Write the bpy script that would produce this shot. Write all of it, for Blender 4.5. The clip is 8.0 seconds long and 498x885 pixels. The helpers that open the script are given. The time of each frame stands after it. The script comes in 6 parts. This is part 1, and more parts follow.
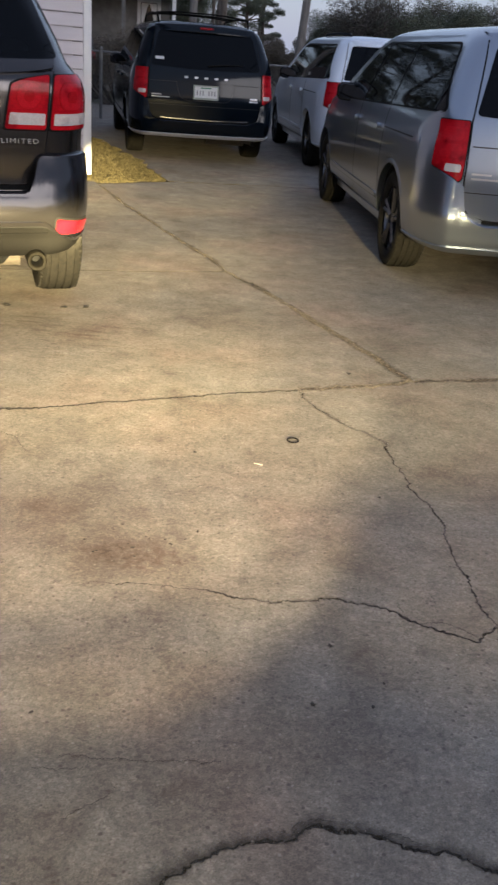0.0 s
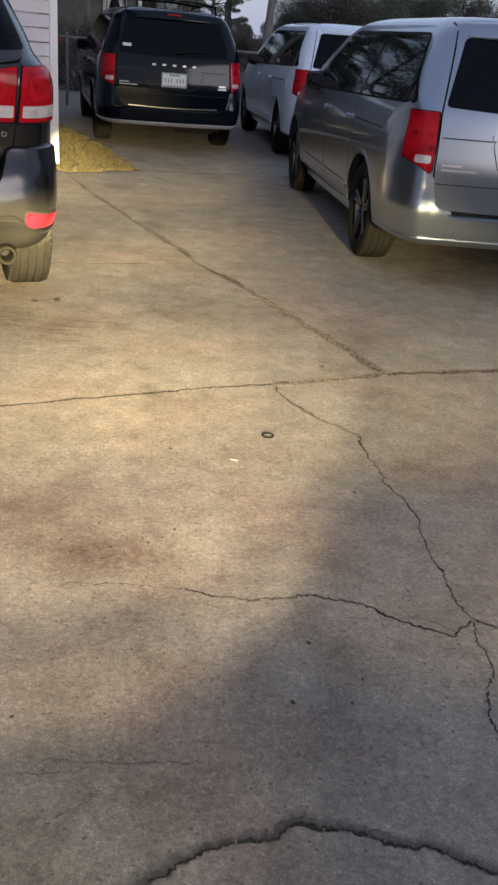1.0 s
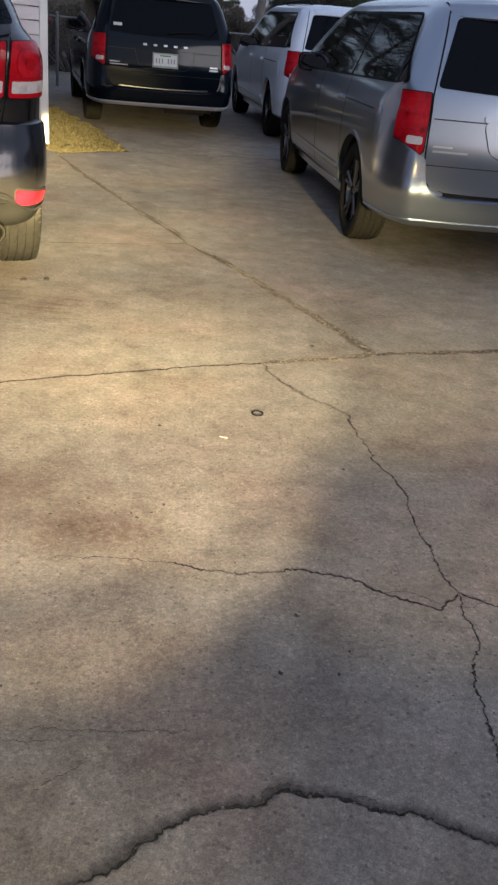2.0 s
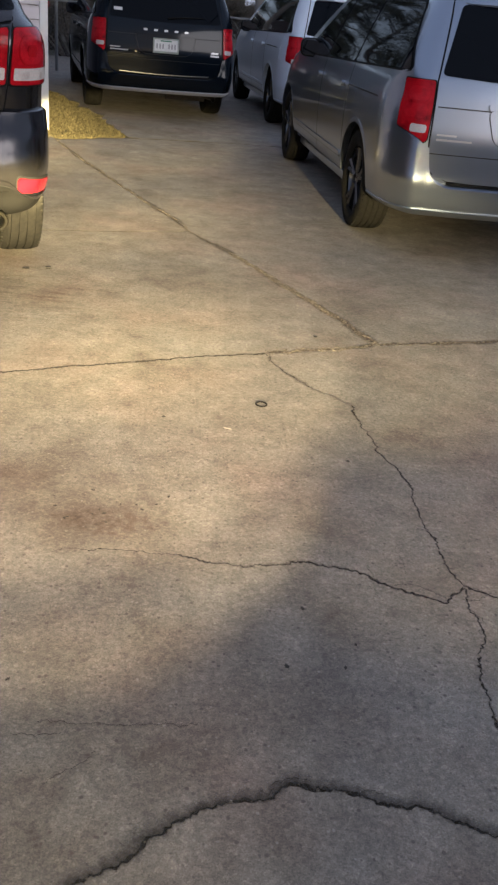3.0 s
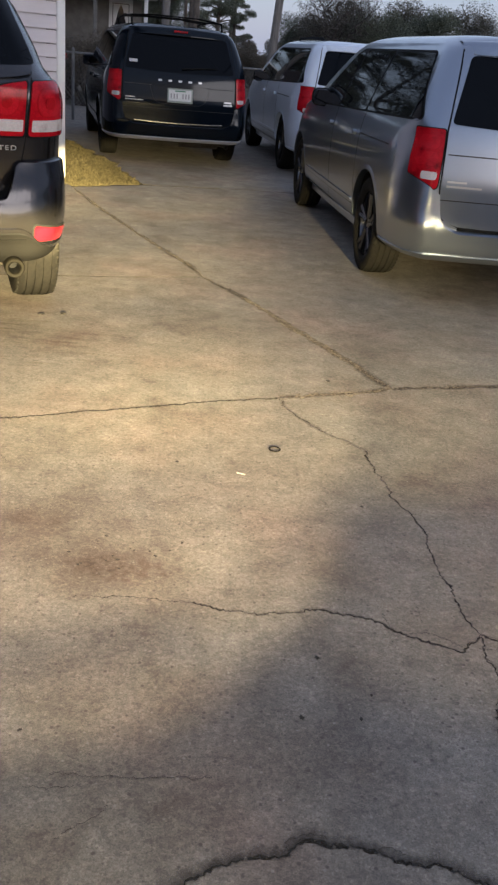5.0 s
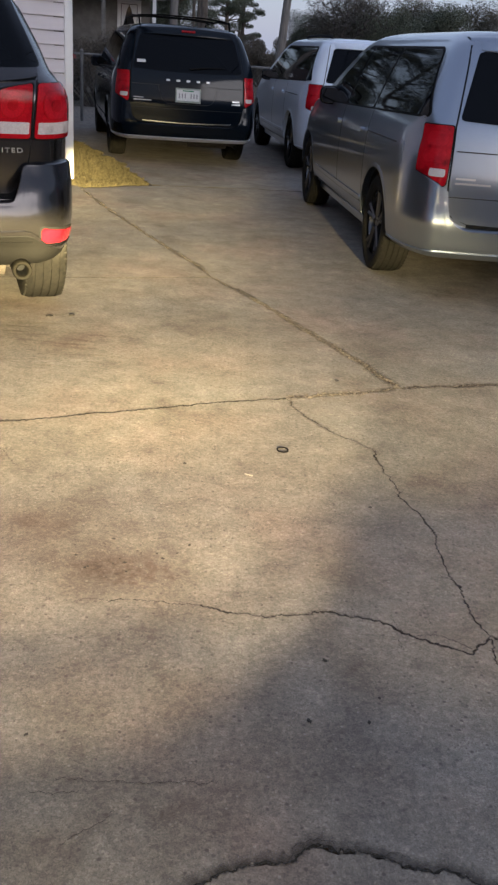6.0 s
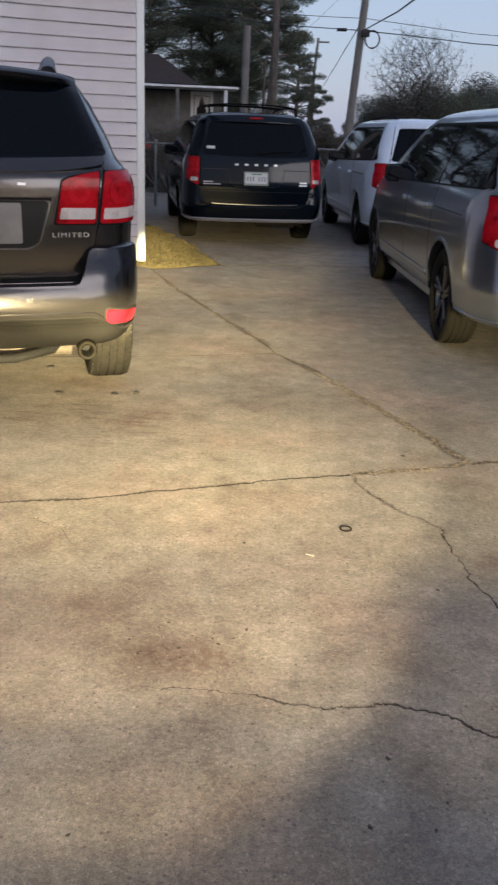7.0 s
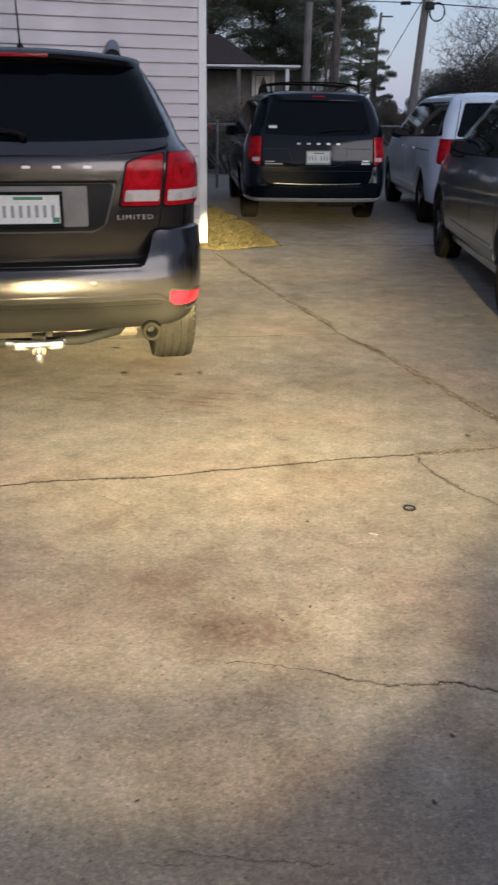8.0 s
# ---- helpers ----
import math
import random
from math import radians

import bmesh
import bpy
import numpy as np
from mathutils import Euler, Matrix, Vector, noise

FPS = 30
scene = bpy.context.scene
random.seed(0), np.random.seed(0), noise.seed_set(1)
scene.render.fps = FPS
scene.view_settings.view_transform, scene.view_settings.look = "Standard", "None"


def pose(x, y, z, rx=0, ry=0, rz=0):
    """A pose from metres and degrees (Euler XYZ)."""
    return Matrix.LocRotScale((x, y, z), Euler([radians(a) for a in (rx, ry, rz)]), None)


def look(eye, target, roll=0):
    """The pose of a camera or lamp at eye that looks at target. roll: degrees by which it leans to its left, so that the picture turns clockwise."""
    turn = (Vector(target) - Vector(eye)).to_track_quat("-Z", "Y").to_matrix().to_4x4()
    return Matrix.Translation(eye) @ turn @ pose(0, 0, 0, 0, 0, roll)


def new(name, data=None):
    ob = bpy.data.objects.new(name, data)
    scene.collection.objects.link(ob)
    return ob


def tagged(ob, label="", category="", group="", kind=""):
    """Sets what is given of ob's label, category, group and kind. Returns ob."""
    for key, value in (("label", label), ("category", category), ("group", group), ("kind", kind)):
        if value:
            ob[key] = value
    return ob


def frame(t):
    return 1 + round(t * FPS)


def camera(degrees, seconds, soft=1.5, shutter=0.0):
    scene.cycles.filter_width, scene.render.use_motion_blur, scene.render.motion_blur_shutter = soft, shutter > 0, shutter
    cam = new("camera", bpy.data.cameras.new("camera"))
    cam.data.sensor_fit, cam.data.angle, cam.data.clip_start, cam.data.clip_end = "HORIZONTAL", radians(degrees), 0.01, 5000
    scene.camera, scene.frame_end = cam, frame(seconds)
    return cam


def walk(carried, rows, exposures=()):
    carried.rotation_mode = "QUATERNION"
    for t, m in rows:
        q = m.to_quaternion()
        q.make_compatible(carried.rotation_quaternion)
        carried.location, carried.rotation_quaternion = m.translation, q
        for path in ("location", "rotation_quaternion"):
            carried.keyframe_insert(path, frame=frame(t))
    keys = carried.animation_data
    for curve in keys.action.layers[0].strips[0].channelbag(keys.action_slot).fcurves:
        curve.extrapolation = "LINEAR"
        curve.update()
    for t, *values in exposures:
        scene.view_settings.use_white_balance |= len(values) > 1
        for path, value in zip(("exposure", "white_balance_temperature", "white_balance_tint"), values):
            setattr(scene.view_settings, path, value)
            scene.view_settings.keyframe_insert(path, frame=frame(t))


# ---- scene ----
cam = camera(32.05, 8.0, soft=2.4, shutter=0.5)
PATH = [
    (0, pose(0.000, 0.000, 1.452, 65.60, -4.44, -0.00)),
    (0.5, pose(-0.003, 0.011, 1.473, 65.67, -4.97, -1.67)),
    (1, pose(-0.017, 0.009, 1.485, 64.89, -4.64, -1.98)),
    (1.5, pose(-0.009, -0.014, 1.454, 64.51, -4.90, -2.32)),
    (3, pose(-0.034, 0.003, 1.466, 63.17, -5.33, -2.47)),
    (3.5, pose(-0.046, -0.002, 1.474, 64.43, -5.56, -2.43)),
    (4, pose(-0.039, 0.003, 1.479, 64.67, -5.60, -2.49)),
    (4.5, pose(-0.044, 0.006, 1.481, 65.85, -5.39, -2.16)),
    (6, pose(-0.023, 0.024, 1.486, 65.67, -4.26, -1.20)),
    (6.5, pose(-0.007, 0.046, 1.493, 69.37, -3.43, -0.59)),
    (7, pose(0.027, 0.104, 1.474, 70.30, -2.12, 3.15)),
    (7.5, pose(0.069, 0.116, 1.468, 69.54, -1.59, 4.82)),
    (8, pose(0.020, 0.083, 1.469, 69.02, -0.73, 6.94)),
]
EXPOSURE = 0.0
walk(cam, PATH, [(0, EXPOSURE), (8, EXPOSURE)])

# ---- world, sun and headlamps ----
world = bpy.data.worlds.new("dusk_sky")
scene.world = world
world.use_nodes = True
wt = world.node_tree
sky = wt.nodes.new("ShaderNodeTexSky")
sky.sky_type = "NISHITA"
sky.sun_disc = False
sky.sun_elevation = radians(4)
sky.sun_rotation = radians(158)
sky.air_density = 1.0
sky.dust_density = 1.0
sky.ozone_density = 2.0
haze = wt.nodes.new("ShaderNodeMix")
haze.data_type, haze.blend_type = "RGBA", "MIX"
haze.inputs[0].default_value = 0.7
haze.inputs[7].default_value = (2.2, 2.57, 3.72, 1)  # thin even cloud
wt.links.new(sky.outputs["Color"], haze.inputs[6])
wt.links.new(haze.outputs[2], wt.nodes["Background"].inputs["Color"])
wt.nodes["Background"].inputs["Strength"].default_value = 0.23

sun_data = bpy.data.lights.new("sun", "SUN")
sun_data.energy = 0.65
sun_data.angle = radians(22)
sun_data.color = (1.0, 0.94, 0.95)
sun = new("sun", sun_data)
sun.matrix_world = look((0, 0, 30), (-10.8, 14.9, 25.5))


def spot(name, eye, target, watts, cone, blend, flat, colour=(1.0, 0.805, 0.455), size=0.045):
    """A headlamp beam, wide across and flat in height."""
    d = bpy.data.lights.new(name, "SPOT")
    d.energy, d.spot_size, d.spot_blend, d.color, d.shadow_soft_size = watts, radians(cone), blend, colour, size
    ob = new(name, d)
    ob.matrix_world = look(eye, target) @ Matrix.Diagonal((1, flat, 1, 1))
    return ob


LAMP_L, LAMP_R = Vector((0.14, -0.70, 1.0)), Vector((1.46, -0.42, 1.0))


def low_beam(eye, az, cones, core=(1.0, 0.810, 0.405), fringe=(1.0, 0.79, 0.47)):
    """A dipped headlamp: nested lobes (upper and lower edge and half width in degrees, watts, softness); the lens fringes its lower edge redder."""
    for top, low, half, watts, blend in cones:
        mid, tall = (top + low) / 2, (low - top) / 2
        aim = eye + Vector((-math.sin(radians(az)), math.cos(radians(az)), -math.tan(radians(mid))))
        spot("low_beam", eye, aim, watts, 2 * half, blend, math.tan(radians(tall)) / math.tan(radians(half)), fringe if low > 18 else core)


low_beam(LAMP_L, 12, ((3.4, 24.1, 20, 790, 0.20), (3.4, 20.3, 20, 1600, 0.17), (3.4, 16.5, 18, 5100, 0.8), (3.3, 10.0, 17, 9400, 0.7)))
low_beam(LAMP_L, 1.2, ((14.0, 20.6, 7, 600, 0.35),))
low_beam(LAMP_L, 9, ((8.5, 18.5, 14, 1200, 0.9),))
low_beam(LAMP_L, 7, ((3.2, 6.8, 10, 13500, 0.4),))
low_beam(LAMP_L, 9.8, ((3.4, 7.0, 3.6, 21000, 1.0),))
spot("headlamp_spill", LAMP_L, (-0.75, 1.45, 0), 190, 56, 1.0, 0.8)
for lamp in (LAMP_L, LAMP_R):
    spot("headlamp_spill", lamp, lamp + Vector((-0.21, 0.98, -0.12)), 40, 110, 1.0, 0.6)
low_beam(LAMP_R, 11.5, ((3.4, 26.0, 26, 560, 1.0), (3.4, 17.5, 23, 4000, 1.0), (3.3, 9.5, 21, 3800, 0.7)))


# ---- material helpers ----
def material(name, colour, rough=0.6, metal=0.0, coat=0.0, spec=0.5):
    m = bpy.data.materials.new(name)
    m.use_nodes = True
    b = m.node_tree.nodes["Principled BSDF"]
    b.inputs["Base Color"].default_value = (*colour, 1)
    b.inputs["Roughness"].default_value = rough
    b.inputs["Metallic"].default_value = metal
    b.inputs["Coat Weight"].default_value = coat
    b.inputs["Coat Roughness"].default_value = 0.04
    b.inputs["Specular IOR Level"].default_value = spec
    return m


def nodes_of(m):
    return m.node_tree.nodes, m.node_tree.links, m.node_tree.nodes["Principled BSDF"]


def noise_tex(m, scale, detail=4.0, rough=0.55, coords="Object", stretch=(1, 1, 1)):
    n, l, b = nodes_of(m)
    c = n.new("ShaderNodeTexCoord")
    mp = n.new("ShaderNodeMapping")
    mp.inputs["Scale"].default_value = stretch
    t = n.new("ShaderNodeTexNoise")
    t.inputs["Scale"].default_value = scale
    t.inputs["Detail"].default_value = detail
    t.inputs["Roughness"].default_value = rough
    l.new(c.outputs[coords], mp.inputs["Vector"])
    l.new(mp.outputs["Vector"], t.inputs["Vector"])
    return t.outputs["Fac"]


def ramp(m, fac, stops):
    n, l, b = nodes_of(m)
    r = n.new("ShaderNodeValToRGB")
    el = r.color_ramp.elements
    el[0].position, el[0].color = stops[0][0], (*stops[0][1], 1)
    el[1].position, el[1].color = stops[-1][0], (*stops[-1][1], 1)
    for p, c in stops[1:-1]:
        e = el.new(p)
        e.color = (*c, 1)
    l.new(fac, r.inputs["Fac"])
    return r.outputs["Color"]


def mixed(m, a, b_, fac, mode="MULTIPLY"):
    n, l, b = nodes_of(m)
    x = n.new("ShaderNodeMix")
    x.data_type, x.blend_type = "RGBA", mode
    for key, v in (("A", a), ("B", b_)):
        i = [s for s in x.inputs if s.name == key and s.type == "RGBA"][0]
        if isinstance(v, tuple):
            i.default_value = (*v, 1)
        else:
            l.new(v, i)
    if isinstance(fac, float):
        x.inputs[0].default_value = fac
    else:
        l.new(fac, x.inputs[0])
    return [o for o in x.outputs if o.type == "RGBA"][0]


def base(m, socket):
    n, l, b = nodes_of(m)
    l.new(socket, b.inputs["Base Color"])


def bump(m, fac, strength, distance=0.01):
    n, l, b = nodes_of(m)
    k = n.new("ShaderNodeBump")
    k.inputs["Strength"].default_value = strength
    k.inputs["Distance"].default_value = distance
    l.new(fac, k.inputs["Height"])
    if b.inputs["Normal"].is_linked:
        l.new(b.inputs["Normal"].links[0].from_socket, k.inputs["Normal"])
    l.new(k.outputs["Normal"], b.inputs["Normal"])


def rough_by(m, fac, lo, hi):
    n, l, b = nodes_of(m)
    r = n.new("ShaderNodeMapRange")
    r.inputs["To Min"].default_value, r.inputs["To Max"].default_value = lo, hi
    l.new(fac, r.inputs["Value"])
    l.new(r.outputs["Result"], b.inputs["Roughness"])


def speckled(name, dark, light, scale, rough=0.8, bumps=0.3, depth=0.01, detail=6.0, stretch=(1, 1, 1), scale2=None, spec=0.5):
    m = material(name, light, rough, spec=spec)
    f = noise_tex(m, scale, detail, 0.6, stretch=stretch)
    col = ramp(m, f, [(0.3, dark), (0.7, light)])
    if scale2:
        g = noise_tex(m, scale2, 3.0, 0.5)
        col = mixed(m, col, ramp(m, g, [(0.3, (0.6, 0.6, 0.6)), (0.7, (1, 1, 1))]), 1.0)
    base(m, col)
    bump(m, f, bumps, depth)
    return m


def paint(name, colour, metal=0.0, rough=0.3, dust=0.1):
    """Car paint: flake layer under clear coat, with road dust."""
    m = material(name, colour, rough, metal, 1.0)
    f = noise_tex(m, 900.0, 2.0)
    col = ramp(m, f, [(0.3, tuple(c * 0.8 for c in colour)), (0.7, tuple(min(1, c * 1.2) for c in colour))])
    d = noise_tex(m, 2.3, 5.0, 0.7)
    col = mixed(m, col, (0.16, 0.145, 0.12), ramp_fac(m, d, 0.45, 0.95, dust), "MIX")
    base(m, col)
    rough_by(m, noise_tex(m, 3.0, 3.0), rough * 0.92, rough * 1.1)
    n, l, b = nodes_of(m)
    b.inputs["Coat Roughness"].default_value = 0.06
    return m


def ramp_fac(m, fac, lo, hi, top):
    n, l, b = nodes_of(m)
    r = n.new("ShaderNodeMapRange")
    r.inputs["From Min"].default_value, r.inputs["From Max"].default_value = lo, hi
    r.inputs["To Max"].default_value = top
    l.new(fac, r.inputs["Value"])
    return r.outputs["Result"]


# ---- mesh helpers ----
def part(name, bm, mat, parent=None, label="", smooth=True, sharp=40):
    me = bpy.data.meshes.new(name)
    bm.normal_update()
    bm.to_mesh(me)
    bm.free()
    if mat:
        me.materials.append(mat)
    if smooth:
        me.polygons.foreach_set("use_smooth", [True] * len(me.polygons))
        me.set_sharp_from_angle(angle=radians(sharp))
    ob = new(name, me)
    if parent:
        ob.parent = parent
    if label:
        tagged(ob, label)
    return ob


def raw_part(name, verts, size, mat, parent=None, label=""):
    """Loose faces of one size (3 or 4 corners), every corner a vertex of its own."""
    me = bpy.data.meshes.new(name)
    n = len(verts)
    me.vertices.add(n)
    me.vertices.foreach_set("co", np.asarray(verts, dtype=np.float32).ravel())
    me.loops.add(n)
    me.loops.foreach_set("vertex_index", np.arange(n, dtype=np.int32))
    me.polygons.add(n // size)
    me.polygons.foreach_set("loop_start", np.arange(0, n, size, dtype=np.int32))
    me.update(calc_edges=True)
    me.materials.append(mat)
    ob = new(name, me)
    if parent:
        ob.parent = parent
    if label:
        tagged(ob, label)
    return ob


def thing(name, m, label, category, group="", kind=""):
    ob = new(name)
    ob.matrix_world = m
    return tagged(ob, label, category, group, kind)


def box(bm, lo, hi, bevel=0.0, segs=2, turn=None):
    r = bmesh.ops.create_cube(bm, size=1)
    v = r["verts"]
    s = Vector(hi) - Vector(lo)
    c = (Vector(hi) + Vector(lo)) / 2
    for p in v:
        p.co = Vector((p.co.x * s.x, p.co.y * s.y, p.co.z * s.z))
    if bevel:
        e = list({e for p in v for e in p.link_edges})
        out = bmesh.ops.bevel(bm, geom=e, offset=bevel, segments=segs, affect="EDGES", profile=0.5)
        v = list({p for f in out["faces"] for p in f.verts} | {p for p in v if p.is_valid})
    m = Matrix.Translation(c) @ (turn or Matrix())
    for p in v:
        p.co = m @ p.co
    return v


def tube(bm, pts, radii, sides=10, cap=True):
    """A round tube through points."""
    pts = [Vector(p) for p in pts]
    if not hasattr(radii, "__len__"):
        radii = [radii] * len(pts)
    rings = []
    up = Vector((0, 0, 1))
    for i, p in enumerate(pts):
        d = (pts[min(i + 1, len(pts) - 1)] - pts[max(i - 1, 0)]).normalized()
        a = d.cross(up)
        a = a.normalized() if a.length > 1e-3 else Vector((1, 0, 0))
        b = d.cross(a).normalized()
        rings.append([bm.verts.new(p + (a * math.cos(k) + b * math.sin(k)) * radii[i])
                      for k in (2 * math.pi * j / sides for j in range(sides))])
    for r, s in zip(rings, rings[1:]):
        for j in range(sides):
            bm.faces.new((r[j], r[(j + 1) % sides], s[(j + 1) % sides], s[j]))
    if cap:
        bm.faces.new(rings[0][::-1])
        bm.faces.new(rings[-1])
    return rings


def lathe(bm, prof, centre, axis="x", sides=32):
    """Turns a profile of (along, radius) round an axis through centre."""
    c = Vector(centre)
    rings = []
    for d, r in prof:
        ring = []
        for j in range(sides):
            k = 2 * math.pi * j / sides
            p = (d, r * math.cos(k), r * math.sin(k)) if axis == "x" else (r * math.cos(k), d, r * math.sin(k)) if axis == "y" else (r * math.cos(k), r * math.sin(k), d)
            ring.append(bm.verts.new(c + Vector(p)))
        rings.append(ring)
    for r, s in zip(rings, rings[1:]):
        for j in range(sides):
            bm.faces.new((r[j], r[(j + 1) % sides], s[(j + 1) % sides], s[j]))
    return rings


def ends(bm, rings):
    bm.faces.new(rings[0][::-1])
    bm.faces.new(rings[-1])
    bmesh.ops.recalc_face_normals(bm, faces=bm.faces)


def grid_faces(bm, rows):
    for r, s in zip(rows, rows[1:]):
        for j in range(len(r) - 1):
            bm.faces.new((r[j], r[j + 1], s[j + 1], s[j]))


def smooth_curve(xs, ys):
    """A monotone cubic through the points."""
    xs, ys = np.array(xs, float), np.array(ys, float)
    h, d = np.diff(xs), np.diff(ys) / np.diff(xs)
    m = np.zeros(len(xs))
    for i in range(1, len(xs) - 1):
        if d[i - 1] * d[i] > 0:
            w1, w2 = 2 * h[i] + h[i - 1], h[i] + 2 * h[i - 1]
            m[i] = (w1 + w2) / (w1 / d[i - 1] + w2 / d[i])
    m[0], m[-1] = d[0], d[-1]

    def f(x):
        x = min(max(x, xs[0]), xs[-1])
        i = min(int(np.searchsorted(xs, x, "right")) - 1, len(xs) - 2)
        t = (x - xs[i]) / h[i]
        return ((1 + 2 * t) * (1 - t) ** 2 * ys[i] + t * (1 - t) ** 2 * h[i] * m[i]
                + t * t * (3 - 2 * t) * ys[i + 1] + t * t * (t - 1) * h[i] * m[i + 1])
    return f

from mathutils.geometry import delaunay_2d_cdt


# ---- materials ----
def make_concrete():
    m = material("concrete", (0.34, 0.30, 0.26), 0.88, spec=0.35)
    big = noise_tex(m, 0.7, 6.0, 0.62)
    mid = noise_tex(m, 4.0, 8.0, 0.64)
    blot = noise_tex(m, 14.0, 6.0, 0.7)
    fine = noise_tex(m, 55.0, 7.0, 0.72)
    grit = noise_tex(m, 260.0, 3.0, 0.6)
    col = ramp(m, mid, [(0.26, (0.196, 0.170, 0.142)), (0.46, (0.240, 0.211, 0.179)), (0.56, (0.264, 0.236, 0.200)), (0.76, (0.312, 0.284, 0.244))])
    col = mixed(m, col, ramp(m, big, [(0.30, (0.76, 0.74, 0.72)), (0.45, (0.91, 0.90, 0.89)), (0.60, (1, 1, 1))]), 1.0)
    col = mixed(m, col, ramp(m, blot, [(0.30, (0.60, 0.57, 0.55)), (0.50, (1, 1, 1))]), 0.46)
    col = mixed(m, col, ramp(m, fine, [(0.30, (0.50, 0.48, 0.46)), (0.50, (0.95, 0.95, 0.95)), (0.70, (1.25, 1.25, 1.25))]), 0.52)
    col = mixed(m, col, ramp(m, grit, [(0.3, (0.62, 0.62, 0.62)), (0.55, (1, 1, 1))]), 0.8)
    streak = noise_tex(m, 1.6, 6.0, 0.7, stretch=(1.2, 1.0, 1))
    col = mixed(m, col, ramp(m, streak, [(0.34, (0.70, 0.66, 0.63)), (0.5, (1, 1, 1))]), 0.7)
    # grains of sand and stone
    n, l, bs = nodes_of(m)
    for size, lo, hi, amount in ((260.0, 0.62, 1.28, 0.55), (95.0, 0.70, 1.25, 0.55)):
        co = n.new("ShaderNodeTexCoord")
        vo = n.new("ShaderNodeTexVoronoi")
        vo.inputs["Scale"].default_value = size
        l.new(co.outputs["Object"], vo.inputs["Vector"])
        gr = n.new("ShaderNodeSeparateColor")
        l.new(vo.outputs["Color"], gr.inputs["Color"])
        col = mixed(m, col, ramp(m, gr.outputs[0], [(0.0, (lo, lo, lo)), (0.75, (1, 1, 1)), (1.0, (hi, hi, hi * 0.97))]), amount)
    # rosy and grey casts in the cement
    col = mixed(m, col, mixed(m, col, ramp(m, noise_tex(m, 1.1, 4.0, 0.6), [(0.36, (0.96, 1.0, 1.05)), (0.5, (1, 1, 1)), (0.64, (1.08, 0.97, 0.97))]), 1.0), 0.8, "MIX")
    # old brown stains
    for x, y, wide, deep in ((-0.27, 2.32, 0.34, 0.8), (-0.45, 2.55, 0.55, 0.55), (0.05, 4.95, 0.75, 0.5), (-1.1, 4.4, 0.6, 0.4), (0.95, 3.1, 0.5, 0.35), (0.15, 1.55, 0.6, 0.3)):
        n, l, bs = nodes_of(m)
        co = n.new("ShaderNodeTexCoord")
        mp = n.new("ShaderNodeMapping")
        mp.vector_type = "POINT"
        mp.inputs["Location"].default_value = (-x / wide, -y / wide * 1.4, 0)
        mp.inputs["Scale"].default_value = (1 / wide, 1.4 / wide, 0)
        ln = n.new("ShaderNodeVectorMath")
        ln.operation = "LENGTH"
        l.new(co.outputs["Object"], mp.inputs["Vector"])
        l.new(mp.outputs["Vector"], ln.inputs[0])
        ad = n.new("ShaderNodeMath")
        ad.operation = "ADD"
        l.new(ln.outputs["Value"], ad.inputs[0])
        l.new(noise_tex(m, 5.0, 6.0, 0.7), ad.inputs[1])
        col = mixed(m, col, mixed(m, col, (0.62, 0.56, 0.53), 1.0), ramp_fac(m, ad.outputs[0], 1.35, 0.75, deep), "MIX")
    # soft lighter and darker patches a hand wide
    col = mixed(m, col, ramp(m, noise_tex(m, 8.5, 3.0, 0.5), [(0.30, (0.83, 0.82, 0.81)), (0.50, (1.08, 1.08, 1.08)), (0.68, (1.30, 1.30, 1.29))]), 0.5)
    # single dark and pale grains
    for size, lo, hi, tint, top in ((70.0, 0.90, 0.94, (0.085, 0.07, 0.06), 0.8), (110.0, 0.90, 0.94, (0.10, 0.085, 0.075), 0.7), (85.0, 0.95, 0.98, (0.40, 0.37, 0.33), 0.35)):
        n, l, bs = nodes_of(m)
        co = n.new("ShaderNodeTexCoord")
        mp = n.new("ShaderNodeMapping")
        mp.inputs["Location"].default_value = (size * 0.13, size * 0.31, 0)
        vo = n.new("ShaderNodeTexVoronoi")
        vo.inputs["Scale"].default_value = size
        l.new(co.outputs["Object"], mp.inputs["Vector"])
        l.new(mp.outputs["Vector"], vo.inputs["Vector"])
        gr = n.new("ShaderNodeSeparateColor")
        l.new(vo.outputs["Color"], gr.inputs["Color"])
        pick = n.new("ShaderNodeMath")
        pick.operation = "MULTIPLY"
        l.new(ramp_fac(m, gr.outputs[0], lo, hi, top), pick.inputs[0])
        l.new(ramp_fac(m, vo.outputs["Distance"], 0.42, 0.22, 1.0), pick.inputs[1])
        col = mixed(m, col, tint, pick.outputs[0], "MIX")
    # pits where the aggregate has broken out
    n, l, bs = nodes_of(m)
    c = n.new("ShaderNodeTexCoord")
    v = n.new("ShaderNodeTexVoronoi")
    v.inputs["Scale"].default_value = 38.0
    l.new(c.outputs["Object"], v.inputs["Vector"])
    near_pit = ramp_fac(m, v.outputs["Distance"], 0.20, 0.06, 1.0)
    worn = ramp_fac(m, noise_tex(m, 2.1, 5.0, 0.7), 0.56, 0.70, 1.0)

